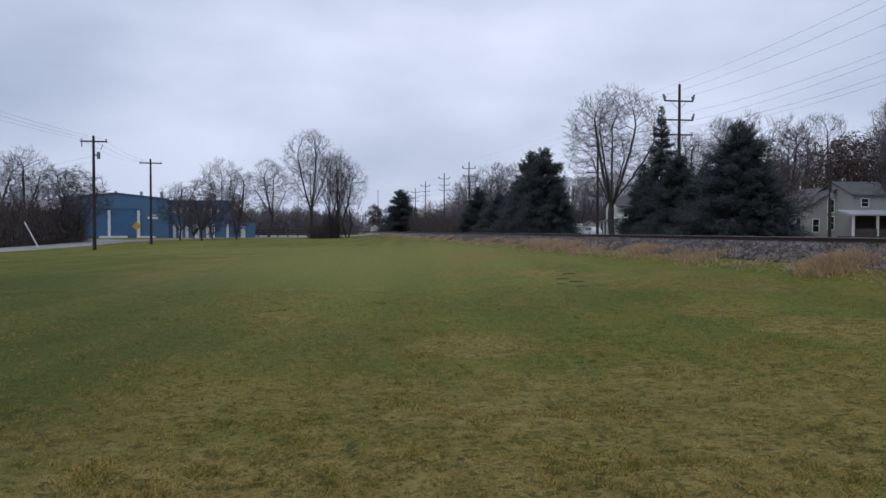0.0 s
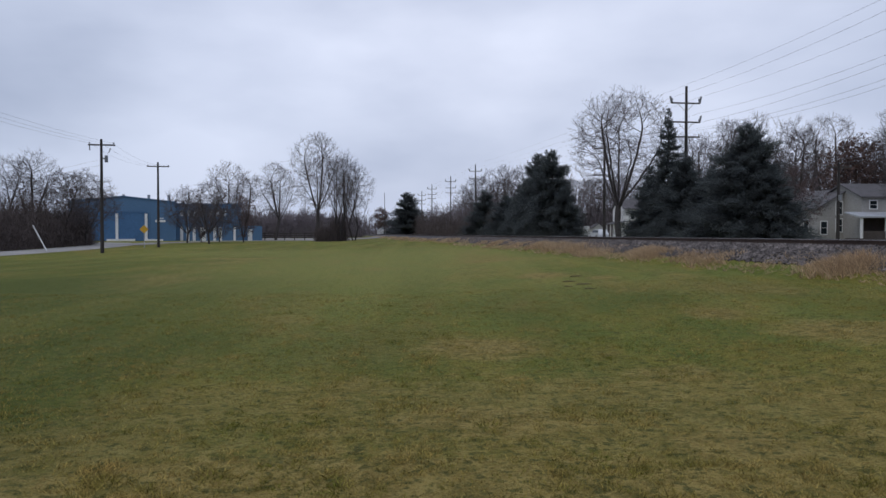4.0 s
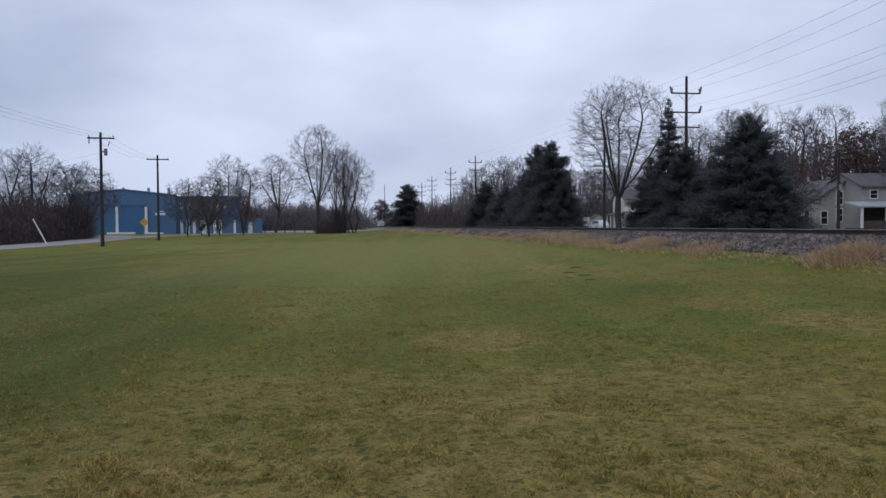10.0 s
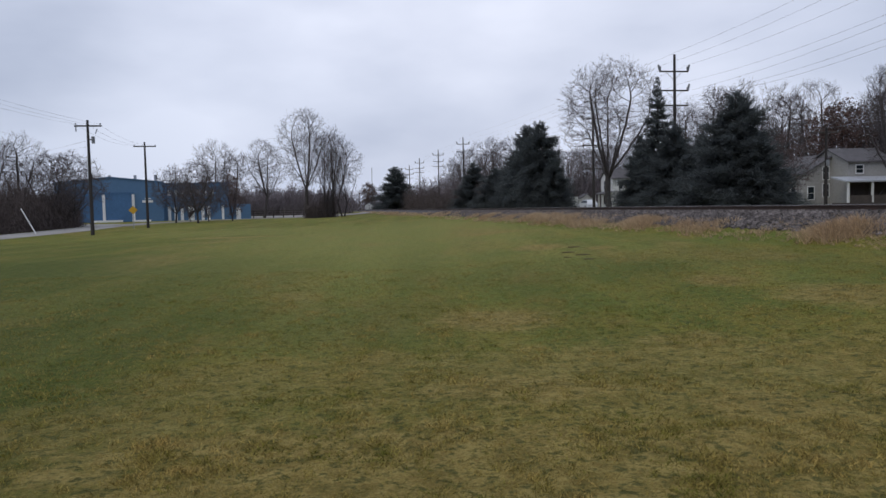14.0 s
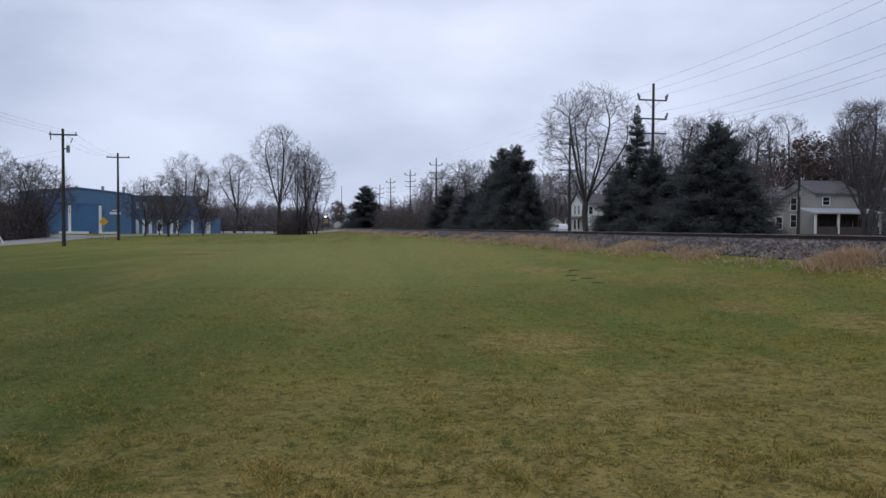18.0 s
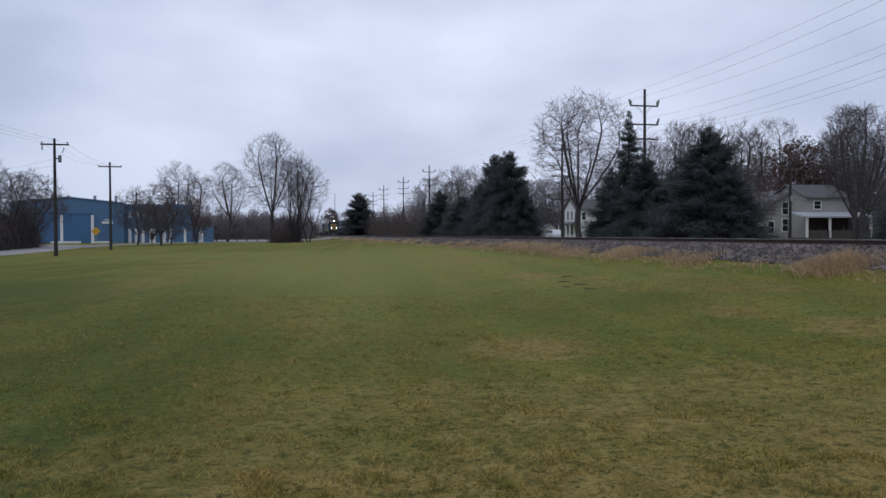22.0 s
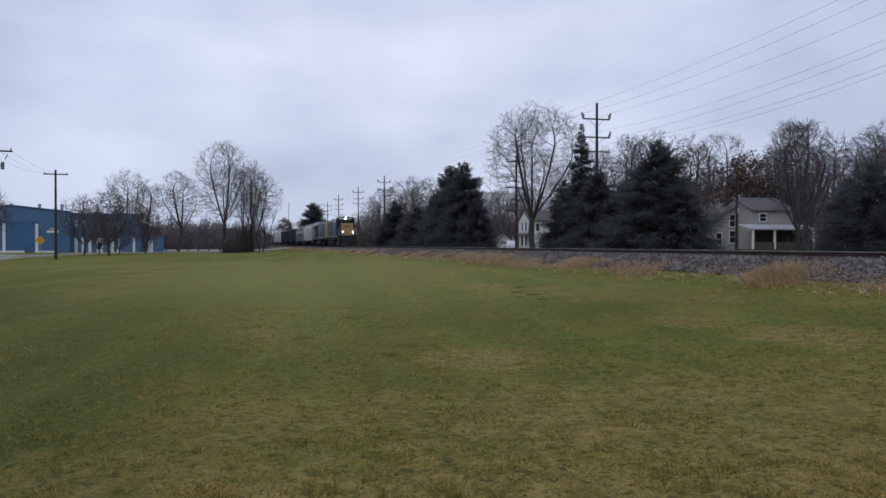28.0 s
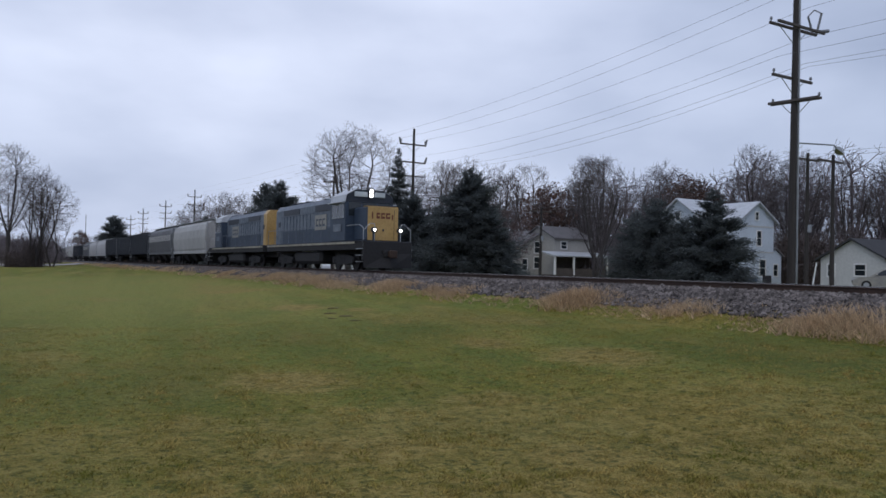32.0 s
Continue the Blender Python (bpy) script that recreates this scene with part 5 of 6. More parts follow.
def build_woods():
    """Far woods and thickets, each one sheet of stuff."""
    g = np.random.default_rng(77)
    src = []
    for seed in (61, 62, 63):
        trunk, crown = bare_tree_meshes(seed, 12, 3.0, 2.9, low=0.2, high=0.64, points=190, twigs=0.9, sprigs=1, least=0.026, up=0.18)
        v = np.array([q.co[:] for q in crown.vertices])
        f = np.array([p.vertices[:] for p in crown.polygons])
        tv = np.array([q.co[:] for q in trunk.vertices])
        tf = np.array([p.vertices[:] for p in trunk.polygons if len(p.vertices) == 4])
        src.append((np.concatenate([v, tv]), np.concatenate([f, tf + len(v)]), 12.0))

    def grove(name, spots, label, mat=None):
        vs, fs, k = [], [], 0
        for x, y, h in spots:
            v, f, top = src[g.integers(0, 3)]
            a, s = g.uniform(0, 6.28), h / top
            c, d = math.cos(a), math.sin(a)
            w = v * s
            w = np.stack([w[:, 0] * c - w[:, 1] * d + x, w[:, 0] * d + w[:, 1] * c + y, w[:, 2] + land(x, y) - 0.2], 1)
            vs.append(w)
            fs.append(f + k)
            k += len(w)
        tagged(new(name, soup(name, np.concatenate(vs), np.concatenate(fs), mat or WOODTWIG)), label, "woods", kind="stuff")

    def thicket(name, boxes, n, label, mat, size=(0.5, 1.4), wide=0.012):
        """A dense tangle of thin rods in given stretches: x0, y0, x1, y1, half width, height."""
        c = []
        for x0, y0, x1, y1, half, h in boxes:
            t = g.random(n)
            px, py = x0 + (x1 - x0) * t + g.normal(0, half * 0.55, n), y0 + (y1 - y0) * t + g.normal(0, half * 0.55, n)
            top = h * (0.85 + 0.65 * np.array([noise.noise((a * 0.35, b * 0.35, h)) for a, b in zip(px, py)]))
            c.append(np.stack([px, py, np.array([land(a, b) for a, b in zip(px, py)]) + top * g.beta(1.0, 1.5, n) * 1.1], 1))
        c = np.concatenate(c)
        m = len(c)
        d = g.normal(0, 1, (m, 3)) * np.array([0.35, 0.35, 0.9])
        d /= np.linalg.norm(d, axis=1)[:, None]
        ln = g.uniform(*size, m)[:, None]
        w = np.cross(d, g.normal(0, 1, (m, 3)))
        w /= np.linalg.norm(w, axis=1)[:, None] + 1e-6
        v = np.stack([c - d * ln * 0.5 - w * wide, c - d * ln * 0.5 + w * wide, c + d * ln * 0.5], 1).reshape(-1, 3)
        f = (np.arange(m) * 3)[:, None] + np.arange(3)[None]
        tagged(new(name, soup(name, v, f, mat)), label, "thicket", kind="stuff")

    thicket("roadside_hedge", [(-40.3, 70, -45.2, 94, 2.0, 4.3), (-38.0, 35, -40.3, 70, 2.0, 4.3), (-45.2, 94, -50.5, 104, 1.8, 4.0), (-44, 64, -49, 90, 2.5, 4.8)], 24000, "dense brown leafless hedge beside the road", BRUSH, (0.3, 1.0), 0.022)
    thicket("brush_thicket", [(-19.8, 123, -17.2, 132, 0.9, 3.4), (-19.8, 122, -18.8, 126, 0.8, 2.2), (-18.4, 128, -16.9, 131, 0.8, 4.4)], 3000, "bare brush round the foot of the tall trees", BRUSH, (0.5, 1.5), 0.02)
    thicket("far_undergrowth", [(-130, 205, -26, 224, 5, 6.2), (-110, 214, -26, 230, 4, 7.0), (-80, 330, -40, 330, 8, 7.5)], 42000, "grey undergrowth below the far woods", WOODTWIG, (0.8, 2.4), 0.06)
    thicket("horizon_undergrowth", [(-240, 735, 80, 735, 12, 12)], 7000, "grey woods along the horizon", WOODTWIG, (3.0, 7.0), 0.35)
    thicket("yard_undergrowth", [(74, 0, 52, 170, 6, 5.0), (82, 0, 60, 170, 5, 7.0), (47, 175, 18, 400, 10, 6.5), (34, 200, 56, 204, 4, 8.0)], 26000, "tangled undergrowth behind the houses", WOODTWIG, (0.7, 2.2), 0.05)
    thicket("yard_hedge", [(62, 58, 70, 20, 2.0, 5.0), (58, 66, 62, 58, 1.5, 4.0)], 14000, "dense brown hedge behind the small house", BRUSH, (0.5, 1.4), 0.035)
    thicket("line_brush", [(9, 128, -8, 232, 1.6, 5.5)], 16000, "dark leafless brush beside the evergreens", BRUSH, (0.6, 1.8), 0.035)
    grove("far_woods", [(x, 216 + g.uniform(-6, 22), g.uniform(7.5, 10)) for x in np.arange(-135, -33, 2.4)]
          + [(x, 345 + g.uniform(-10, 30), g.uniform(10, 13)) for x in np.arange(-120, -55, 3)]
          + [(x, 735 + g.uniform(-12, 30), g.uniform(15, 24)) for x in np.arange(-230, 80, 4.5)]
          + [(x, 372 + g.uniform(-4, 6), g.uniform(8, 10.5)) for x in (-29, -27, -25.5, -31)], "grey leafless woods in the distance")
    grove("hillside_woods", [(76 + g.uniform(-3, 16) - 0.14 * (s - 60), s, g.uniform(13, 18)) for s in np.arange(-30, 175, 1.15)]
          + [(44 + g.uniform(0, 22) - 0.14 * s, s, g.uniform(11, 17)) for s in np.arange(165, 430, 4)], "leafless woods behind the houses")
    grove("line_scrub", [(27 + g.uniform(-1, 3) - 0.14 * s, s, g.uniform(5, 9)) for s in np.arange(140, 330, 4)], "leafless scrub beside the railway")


build_woods()


# ---- roads ----
strip("road_beyond_line", [(ROAD_A + 1.6 - TRACK_S * y, y) for y in range(-200, 900, 40)], 7.0, ASPHALT, 0.02, "grey asphalt road behind the railway")
strip("side_road", [(-32.2, 9.4), (-33.1, 38.2), (-34.3, 55.6), (-36.8, 75.0), (-40.3, 92.4), (-46.8, 107.8), (-59.6, 117.3), (-89.0, 124.4)], 5.6, PALEROAD, 0.02, "pale worn road past the lawn")
strip("yard_drive", [(-39.8, 93.4), (-40.8, 107.9), (-37.9, 125.5), (-30.0, 135.3), (-20.0, 142.1)], 5.0, GRAVEL, 0.015, "grey gravel drive before the blue building")


strip("gravel_lot", [(-48.0, 172.0), (-15.0, 168.0)], 52.0, GRAVEL, 0.05, "pale gravel yard beyond the lawn", "yard")


# ---- poles and wires ----
def crossarm(e, z, length, braces=True, pins=3, tall=0.16, side=0.12):
    a = part("crossarm", Mesh().box(-length / 2, side - 0.05, z - 0.06, length / 2, side + 0.05, z + 0.06, 0.01), ARMWOOD, e)
    if braces:
        for k in (-1, 1):
            part("brace", Mesh().tube((k * length * 0.28, side, z - 0.05), (0, side * 0.6, z - 0.75), 0.02, n=5), GALV, a)
    for i in range(pins):
        x = -length / 2 + 0.1 + (length - 0.2) * i / max(1, pins - 1)
        part("insulator", Mesh().tube((x, side, z + 0.06), (x, side, z + 0.06 + tall * 0.4), 0.025, n=6).tube((x, side, z + 0.06 + tall * 0.4), (x, side, z + 0.06 + tall), 0.065, 0.05, n=8), CERAMIC, a)
    return a


def utility_pole(x, y, height, radius, label, lean=0.0, turn=None):
    e = thing("utility_pole", pose(x, y, land(x, y) - 0.1, 0, lean, TRACK_YAW if turn is None else turn), label, "utility pole", "utility poles")
    part("pole", Mesh().tube((0, 0, 0), (0, 0, height), radius, radius * 0.62, 12), POLEWOOD, e)
    return e


def cable(name, p0, p1, sag, r=0.016, label="thin dark overhead cable"):
    m, n = Mesh(), 10
    p0, p1 = Vector(p0), Vector(p1)
    pts = [p0.lerp(p1, i / n) - Vector((0, 0, sag * 4 * (i / n) * (1 - i / n))) for i in range(n + 1)]
    v, f = [], []
    tube_rings(v, f, pts, [r] * (n + 1), 4)
    m.add(v, f)
    return tagged(new(name, m.data(name, WIRE)), label, "cable", "overhead cables")


LINE = [(26.79, -10.78, 14.17), (25.78, 26.64, 14.39), (20.54, 64.99, 13.46), (17.75, 84.56, 11.08), (13.57, 113.54, 12.21), (6.74, 160.79, 15.50), (1.87, 194.43, 15.61), (-3.40, 230.80, 15.84), (-7.19, 257.08, 15.27)]


def build_line():
    for i, (x, y, h) in enumerate(LINE):
        near = i == 1
        e = utility_pole(x, y, h, 0.19 if near else 0.17, "tall dark timber power pole with three crossarms", 0.7 if near else 0.0)
        arms = ((12.35, 3.3), (10.05, 2.8), (9.0, 2.3)) if near else tuple((h - q, 2.6) for q in (1.4, 3.0, 4.25))
        if i in (3, 4):
            arms = tuple((h - q, 2.4) for q in (0.7, 3.6, 6.2))
        for k, (z, ln) in enumerate(arms):
            a = crossarm(e, z, ln, True, 3 if (near and k) else 2, 0.34 if k == 0 and not near else 0.2)
            if near and k == 2:
                a.matrix_basis = pose(0, 0, 0, 0, 0, -78)
                part("second_arm", Mesh().box(-ln / 2, -0.2, z - 0.06, ln / 2, -0.1, z + 0.06, 0.01), ARMWOOD, a)
            if k < 2 and not near and i not in (3, 4):
                for s in ((-1, 1) if k == 0 else (1,)):
                    part("arrester", Mesh().tube((s * (ln / 2 - 0.05), 0.12, z + 0.05), (s * (ln / 2 - 0.05) + 0.14 * s, 0.12, z + 0.55), 0.1, 0.08, n=10), CERAMIC, a)
            if near and k == 0:
                part("second_arm", Mesh().box(-ln / 2 + 0.1, -0.3, z - 0.06, ln / 2 + 0.1, -0.2, z + 0.06, 0.01), ARMWOOD, a)
        if near:
            x0 = 1.35
            part("cutout_bracket", Mesh().tube((x0, 0.1, 12.4), (x0 - 0.35, 0.1, 13.1), 0.05, n=6).tube((x0 - 0.35, 0.1, 13.1), (x0 + 0.1, 0.1, 13.5), 0.03, n=6)
                 .tube((x0 + 0.1, 0.1, 13.5), (x0 + 0.65, 0.1, 13.45), 0.03, n=6).tube((x0 + 0.65, 0.1, 13.45), (x0 + 0.3, 0.1, 12.4), 0.06, n=6), CERAMIC, e, "angled fuse cut-outs")
            part("dead_end_insulator", Mesh().tube((x0 + 0.55, 0.1, 12.55), (x0 + 1.15, 0.1, 12.7), 0.09, n=8), CERAMIC, e)
            part("conduit", Mesh().tube((0.24, -0.1, 0), (0.2, -0.05, 13.8), 0.045, n=8), GALV, e)
            lamp = part("lamp_arm", rails_mesh([(0.15, 0, 7.1), (1.5, 0, 7.2), (2.9, 0, 7.3), (3.15, 0, 7.2)], 0.035), GALV, e)
            part("lamp_head", Mesh().loft([[(3.1 + 0.1 * q, -w, 7.2 - 0.05 * q - d), (3.1 + 0.1 * q, w, 7.2 - 0.05 * q - d), (3.1 + 0.1 * q, w * 0.8, 7.2 - 0.05 * q + d), (3.1 + 0.1 * q, -w * 0.8, 7.2 - 0.05 * q + d)]
                                           for q, w, d in ((0, 0.06, 0.05), (1.2, 0.15, 0.11), (3.2, 0.18, 0.12), (4.8, 0.1, 0.06))]), GALV, lamp)
    big = [LINE[i] for i in (0, 1, 2, 5, 6, 7, 8)]
    for (x0, y0, h0), (x1, y1, h1) in zip(big, big[1:]):
        for dz, dx, sag in ((0.05, 0.0, 0.5), (-1.0, -1.1, 0.7), (-1.0, 1.1, 0.7), (-2.4, 1.0, 0.8), (-3.6, -1.0, 0.8), (-3.65, 0.9, 0.9), (-3.75, 1.15, 1.1)):
            a = Vector((x0, y0, land(x0, y0) + h0 + dz)) + ACROSS * dx
            b = Vector((x1, y1, land(x1, y1) + h1 + dz)) + ACROSS * dx
            cable("overhead_cable", a, b, sag, 0.0075 if y0 < 60 else 0.006)


build_line()


def build_left_poles():
    e = utility_pole(-27.61, 62.02, 9.3, 0.15, "dark timber pole with a crossarm and transformer beside the road", 0, 12)
    crossarm(e, 8.85, 2.05, False, 3)
    part("transformer", Mesh().tube((0.36, 0.05, 7.45), (0.36, 0.05, 8.0), 0.13, n=12).box(0.1, -0.03, 7.7, 0.45, 0.1, 7.8), CERAMIC, e)
    part("cutout", Mesh().tube((0.55, 0, 8.2), (0.7, 0, 8.6), 0.04, n=6).tube((-0.9, 0.1, 8.4), (-0.9, 0.1, 8.8), 0.05, n=6), CERAMIC, e)
    e = utility_pole(-30.85, 83.00, 9.3, 0.15, "slim dark timber pole with one crossarm at the lawn edge", 0, 12)
    crossarm(e, 8.85, 2.3, False, 2, 0.1)
    e = utility_pole(-49.94, 150.46, 9.6, 0.14, "plain timber pole beside the blue building")
    for a, b in (((-27.61, 62.02, 8.9), (-30.85, 83.00, 9.0)), ((-27.61, 62.02, 8.9), (-24.5, 20, 9.2))):
        for dx in (-0.9, 0.0, 0.9):
            cable("overhead_cable", Vector(a) + Vector((dx, 0, 0)), Vector(b) + Vector((dx, 0, 0)), 0.5, 0.006)
    for dz in (0.0, 0.45):
        cable("service_cable", (-27.61, 62.02, 7.6 - dz), (-62, 84, 7.0 - dz), 0.8, 0.006)
    s = thing("warning_sign", pose(-31.52, 80.75, land(-31.52, 80.75), 0, 0, 14), "amber diamond warning sign on a steel post", "road sign")
    part("post", Mesh().box(-0.03, -0.02, 0, 0.03, 0.02, 2.4), GALV, s)
    part("sign_plate", Mesh().add([(-0.45, -0.03, 1.95), (0, -0.03, 1.5), (0.45, -0.03, 1.95), (0, -0.03, 2.4), (-0.45, -0.015, 1.95), (0, -0.015, 1.5), (0.45, -0.015, 1.95), (0, -0.015, 2.4)],
                                  [(0, 1, 2, 3), (4, 7, 6, 5), (0, 4, 5, 1), (1, 5, 6, 2), (2, 6, 7, 3), (3, 7, 4, 0)]), YELLOWSIGN, s)
    p = thing("leaning_post", pose(-35.06, 67.75, land(-35.06, 67.75), 0, -28, 0), "pale leaning post in front of the hedge", "post")
    part("post", Mesh().tube((0, 0, -0.1), (0, 0, 2.6), 0.06, 0.05, 8), WHITEPAINT, p)


build_left_poles()


# ---- buildings ----
def wall_block(e, x0, y0, x1, y1, z0, eave, peak, ridge, wall, roof, over=0.35, name="wall"):
    """A block with walls of real thickness; ridge 'x' or 'y' is the way that its ridge runs."""
    t = 0.2
    m = Mesh()
    if ridge == "x":
        ym = (y0 + y1) / 2
        for xa, xb in ((x0, x0 + t), (x1 - t, x1)):
            v = [(xa, y0, z0), (xa, y1, z0), (xa, y1, eave), (xa, ym, peak), (xa, y0, eave)]
            m.loft([v, [(xb, b, c) for _, b, c in v]])
        m.box(x0 + t, y0, z0, x1 - t, y0 + t, eave).box(x0 + t, y1 - t, z0, x1 - t, y1, eave)
        k = (peak - eave) / ((y1 - y0) / 2)
        for s, ya in ((-1, y0), (1, y1)):
            a, b = (ya + s * over, eave - k * over), (ym, peak)
            part("roof_slope", Mesh().loft([[(x, a[0], a[1]), (x, b[0], b[1]), (x, b[0], b[1] + 0.16), (x, a[0], a[1] + 0.16)] for x in (x0 - over, x1 + over)]), roof, e)
    else:
        xm = (x0 + x1) / 2
        for ya, yb in ((y0, y0 + t), (y1 - t, y1)):
            v = [(x0, ya, z0), (x1, ya, z0), (x1, ya, eave), (xm, ya, peak), (x0, ya, eave)]
            m.loft([v, [(a, yb, c) for a, _, c in v]])
        m.box(x0, y0 + t, z0, x0 + t, y1 - t, eave).box(x1 - t, y0 + t, z0, x1, y1 - t, eave)
        k = (peak - eave) / ((x1 - x0) / 2)
        for s, xa in ((-1, x0), (1, x1)):
            a, b = (xa + s * over, eave - k * over), (xm, peak)
            part("roof_slope", Mesh().loft([[(a[0], y, a[1]), (b[0], y, b[1]), (b[0], y, b[1] + 0.16), (a[0], y, a[1] + 0.16)] for y in (y0 - over, y1 + over)]), roof, e)
    return part(name, m, wall, e)


def window(e, face, u, z, w, h, plane, frame=None):
    """A window on a wall: face 's' looks down the line (-y), 'w' towards the line (-x). u is its middle along the wall."""
    fr, pn, bar = Mesh(), Mesh(), Mesh()

    def b(m, u0, z0, u1, z1, d0, d1):
        if face == "s":
            m.box(u0, plane - d1, z0, u1, plane - d0, z1)
        else:
            m.box(plane - d1, u0, z0, plane - d0, u1, z1)

    b(fr, u - w / 2 - 0.09, z - 0.1, u + w / 2 + 0.09, z, 0.0, 0.07)
    b(fr, u - w / 2 - 0.09, z + h, u + w / 2 + 0.09, z + h + 0.1, 0.0, 0.06)
    b(fr, u - w / 2 - 0.09, z, u - w / 2, z + h, 0.0, 0.05)
    b(fr, u + w / 2, z, u + w / 2 + 0.09, z + h, 0.0, 0.05)
    b(pn, u - w / 2, z, u + w / 2, z + h, 0.0, 0.02)
    b(bar, u - w / 2, z + h * 0.5 - 0.02, u + w / 2, z + h * 0.5 + 0.02, 0.02, 0.04)
    wnd = part("window", fr, frame or WHITEPAINT, e)
    part("pane", pn, PANE, wnd)
    part("glazing_bar", bar, frame or WHITEPAINT, wnd)


def house_at(s, o, label, name="house"):
    p = by_track(s, o)
    return thing(name, pose(p.x, p.y, land(p.x, p.y) - 0.05, 0, 0, TRACK_YAW), label, "house", "houses across the line")


def build_houses():
    h = house_at(87.4, 45.8, "weathered cream two-storey house with a front porch")
    wall_block(h, -4.0, 0, 4.0, 9, 0, 4.1, 6.3, "y", CREAMSIDING, ROOFGREY)
    wall_block(h, -0.6, -3.2, 5.4, 4.0, 0, 5.3, 6.9, "x", CREAMSIDING, ROOFGREY, name="wing_wall")
    part("chimney", Mesh().box(4.4, 3.0, 5.3, 5.0, 3.6, 7.9, 0.03), RUST, h)
    for u, z in ((-1.2, 1.2), (-1.2, 3.3), (-3.2, 0.9)):
        window(h, "s", u, z, 0.8, 1.5, 0.0)
    window(h, "s", 0.9, 3.9, 0.9, 0.9, -3.2)
    for u in (2.2, 6.0):
        window(h, "w", u, 1.0, 0.9, 1.6, -4.0)
    porch = part("porch_roof", Mesh().loft([[(x, -6.0, 2.75), (x, -3.2, 3.35), (x, -3.2, 3.5), (x, -6.0, 2.93)] for x in (-2.9, 6.6)]), ROOFPALE, h, "pale porch roof")
    part("porch_floor", Mesh().box(-2.7, -5.9, 0.1, 6.4, -3.2, 0.4), DARKIN, porch)
    # Dark sheet over the cream wall stands in for the porch's shade.
    part("porch_back", Mesh().box(-0.5, -3.26, 0.4, 5.3, -3.21, 2.8), DARKIN, porch, "dark sheet behind the porch, shade put into its colour")
    part("porch_rail", Mesh().box(-2.6, -5.8, 0.4, 6.3, -5.72, 1.25), DARKIN, porch)
    part("porch_door", Mesh().box(1.9, -3.32, 0.4, 2.9, -3.265, 2.5), DARKIN, porch)
    for x in (-2.5, 0.6, 6.3):
        part("porch_post", Mesh().box(x - 0.11, -5.85, 0.4, x + 0.11, -5.63, 2.85), WHITEPAINT, porch)
    # white farmhouse with a metal roof
    h = house_at(52.1, 45.0, "white two-storey house with a pale metal roof behind evergreens")
    wall_block(h, -2.75, 0, 2.2, 11, 0, 6.2, 7.9, "y", BLUEWHITE, ROOFPALE)
    wall_block(h, -4.2, 3.6, 1.6, 9.0, 0, 6.6, 8.4, "x", BLUEWHITE, ROOFPALE, name="cross_wing_wall")
    wall_block(h, 2.2, 0.6, 4.2, 8, 0, 2.9, 3.6, "y", BLUEWHITE, ROOFGREY, 0.2, name="lean_to_wall")
    part("gable_board", Mesh().box(-2.75, -0.03, 5.55, 2.2, -0.004, 5.7), SIDING, h)
    part("belt_board", Mesh().box(-2.75, -0.03, 3.1, 2.2, -0.004, 3.22), SIDING, h)
    window(h, "s", 0.05, 3.8, 0.6, 1.4, 0.0)
    window(h, "s", -0.28, 6.3, 0.4, 0.7, 0.0)
    window(h, "s", 0.6, 0.9, 0.8, 1.5, 0.0)
    window(h, "s", 3.3, 0.9, 0.6, 1.1, 0.6)
    window(h, "w", 6.3, 6.3, 0.5, 0.8, -4.2)
    window(h, "w", 6.3, 3.6, 0.8, 1.5, -4.2)
    window(h, "w", 1.8, 3.6, 0.8, 1.5, -2.75)
    # low cream house with a dark roof
    h = house_at(41.9, 43.9, "small cream house with a dark shingle roof")
    wall_block(h, 0, -2.9, 11, 2.9, 0, 2.5, 4.1, "x", SIDING, ROOFDARK)
    wall_block(h, 1.0, -8.0, 9.0, -2.9, 0, 2.2, 3.2, "x", SIDING, ROOFDARK, name="wing_wall")
    window(h, "w", -0.7, 1.1, 0.9, 0.9, 0.0)
    window(h, "w", 1.9, 1.0, 0.6, 1.0, 0.0)
    # white gabled house up the road
    h = house_at(160.4, 45.2, "white gabled house with a porch roof across its front")
    wall_block(h, 0, -3.3, 9, 3.3, 0, 6.3, 8.4, "x", WHITEPAINT, ROOFGREY)
    for u in (-1.1, 1.1):
        window(h, "w", u, 4.0, 0.8, 1.8, 0.0)
        window(h, "w", u, 0.8, 0.9, 1.9, 0.0)
    part("porch_roof", Mesh().loft([[(-1.6, y, 2.9), (0, y, 3.4), (0, y, 3.55), (-1.6, y, 3.05)] for y in (-3.6, 3.5)]), ROOFGREY, h)
    for y in (-3.3, -1.2, 1.0, 3.2):
        part("porch_post", Mesh().box(-1.5, y - 0.1, 0, -1.3, y + 0.1, 2.95), WHITEPAINT, h)
    for u in (1.8, 5.2):
        window(h, "s", u, 4.0, 0.8, 1.5, -3.3)
    # garden shed and a small white box trailer
    h = house_at(171.7, 44.4, "small white garden shed", "shed")
    wall_block(h, -1.3, -1.2, 1.3, 1.2, 0, 2.3, 3.2, "y", SIDING, ROOFGREY, 0.15)
    h = house_at(165.9, 39.2, "white box trailer parked by the road", "box_trailer")
    part("box", Mesh().box(-1.1, -1.0, 0.6, 1.1, 2.2, 2.6, 0.04), WHITEPAINT, h)
    for x in (-1.0, 1.0):
        part("wheel", Mesh().tube((x - 0.1, 0.6, 0.35), (x + 0.1, 0.6, 0.35), 0.35, n=14), TYRE, h)
    part("drawbar", Mesh().box(-0.05, -2.2, 0.5, 0.05, -1.0, 0.6), UNDER, h)


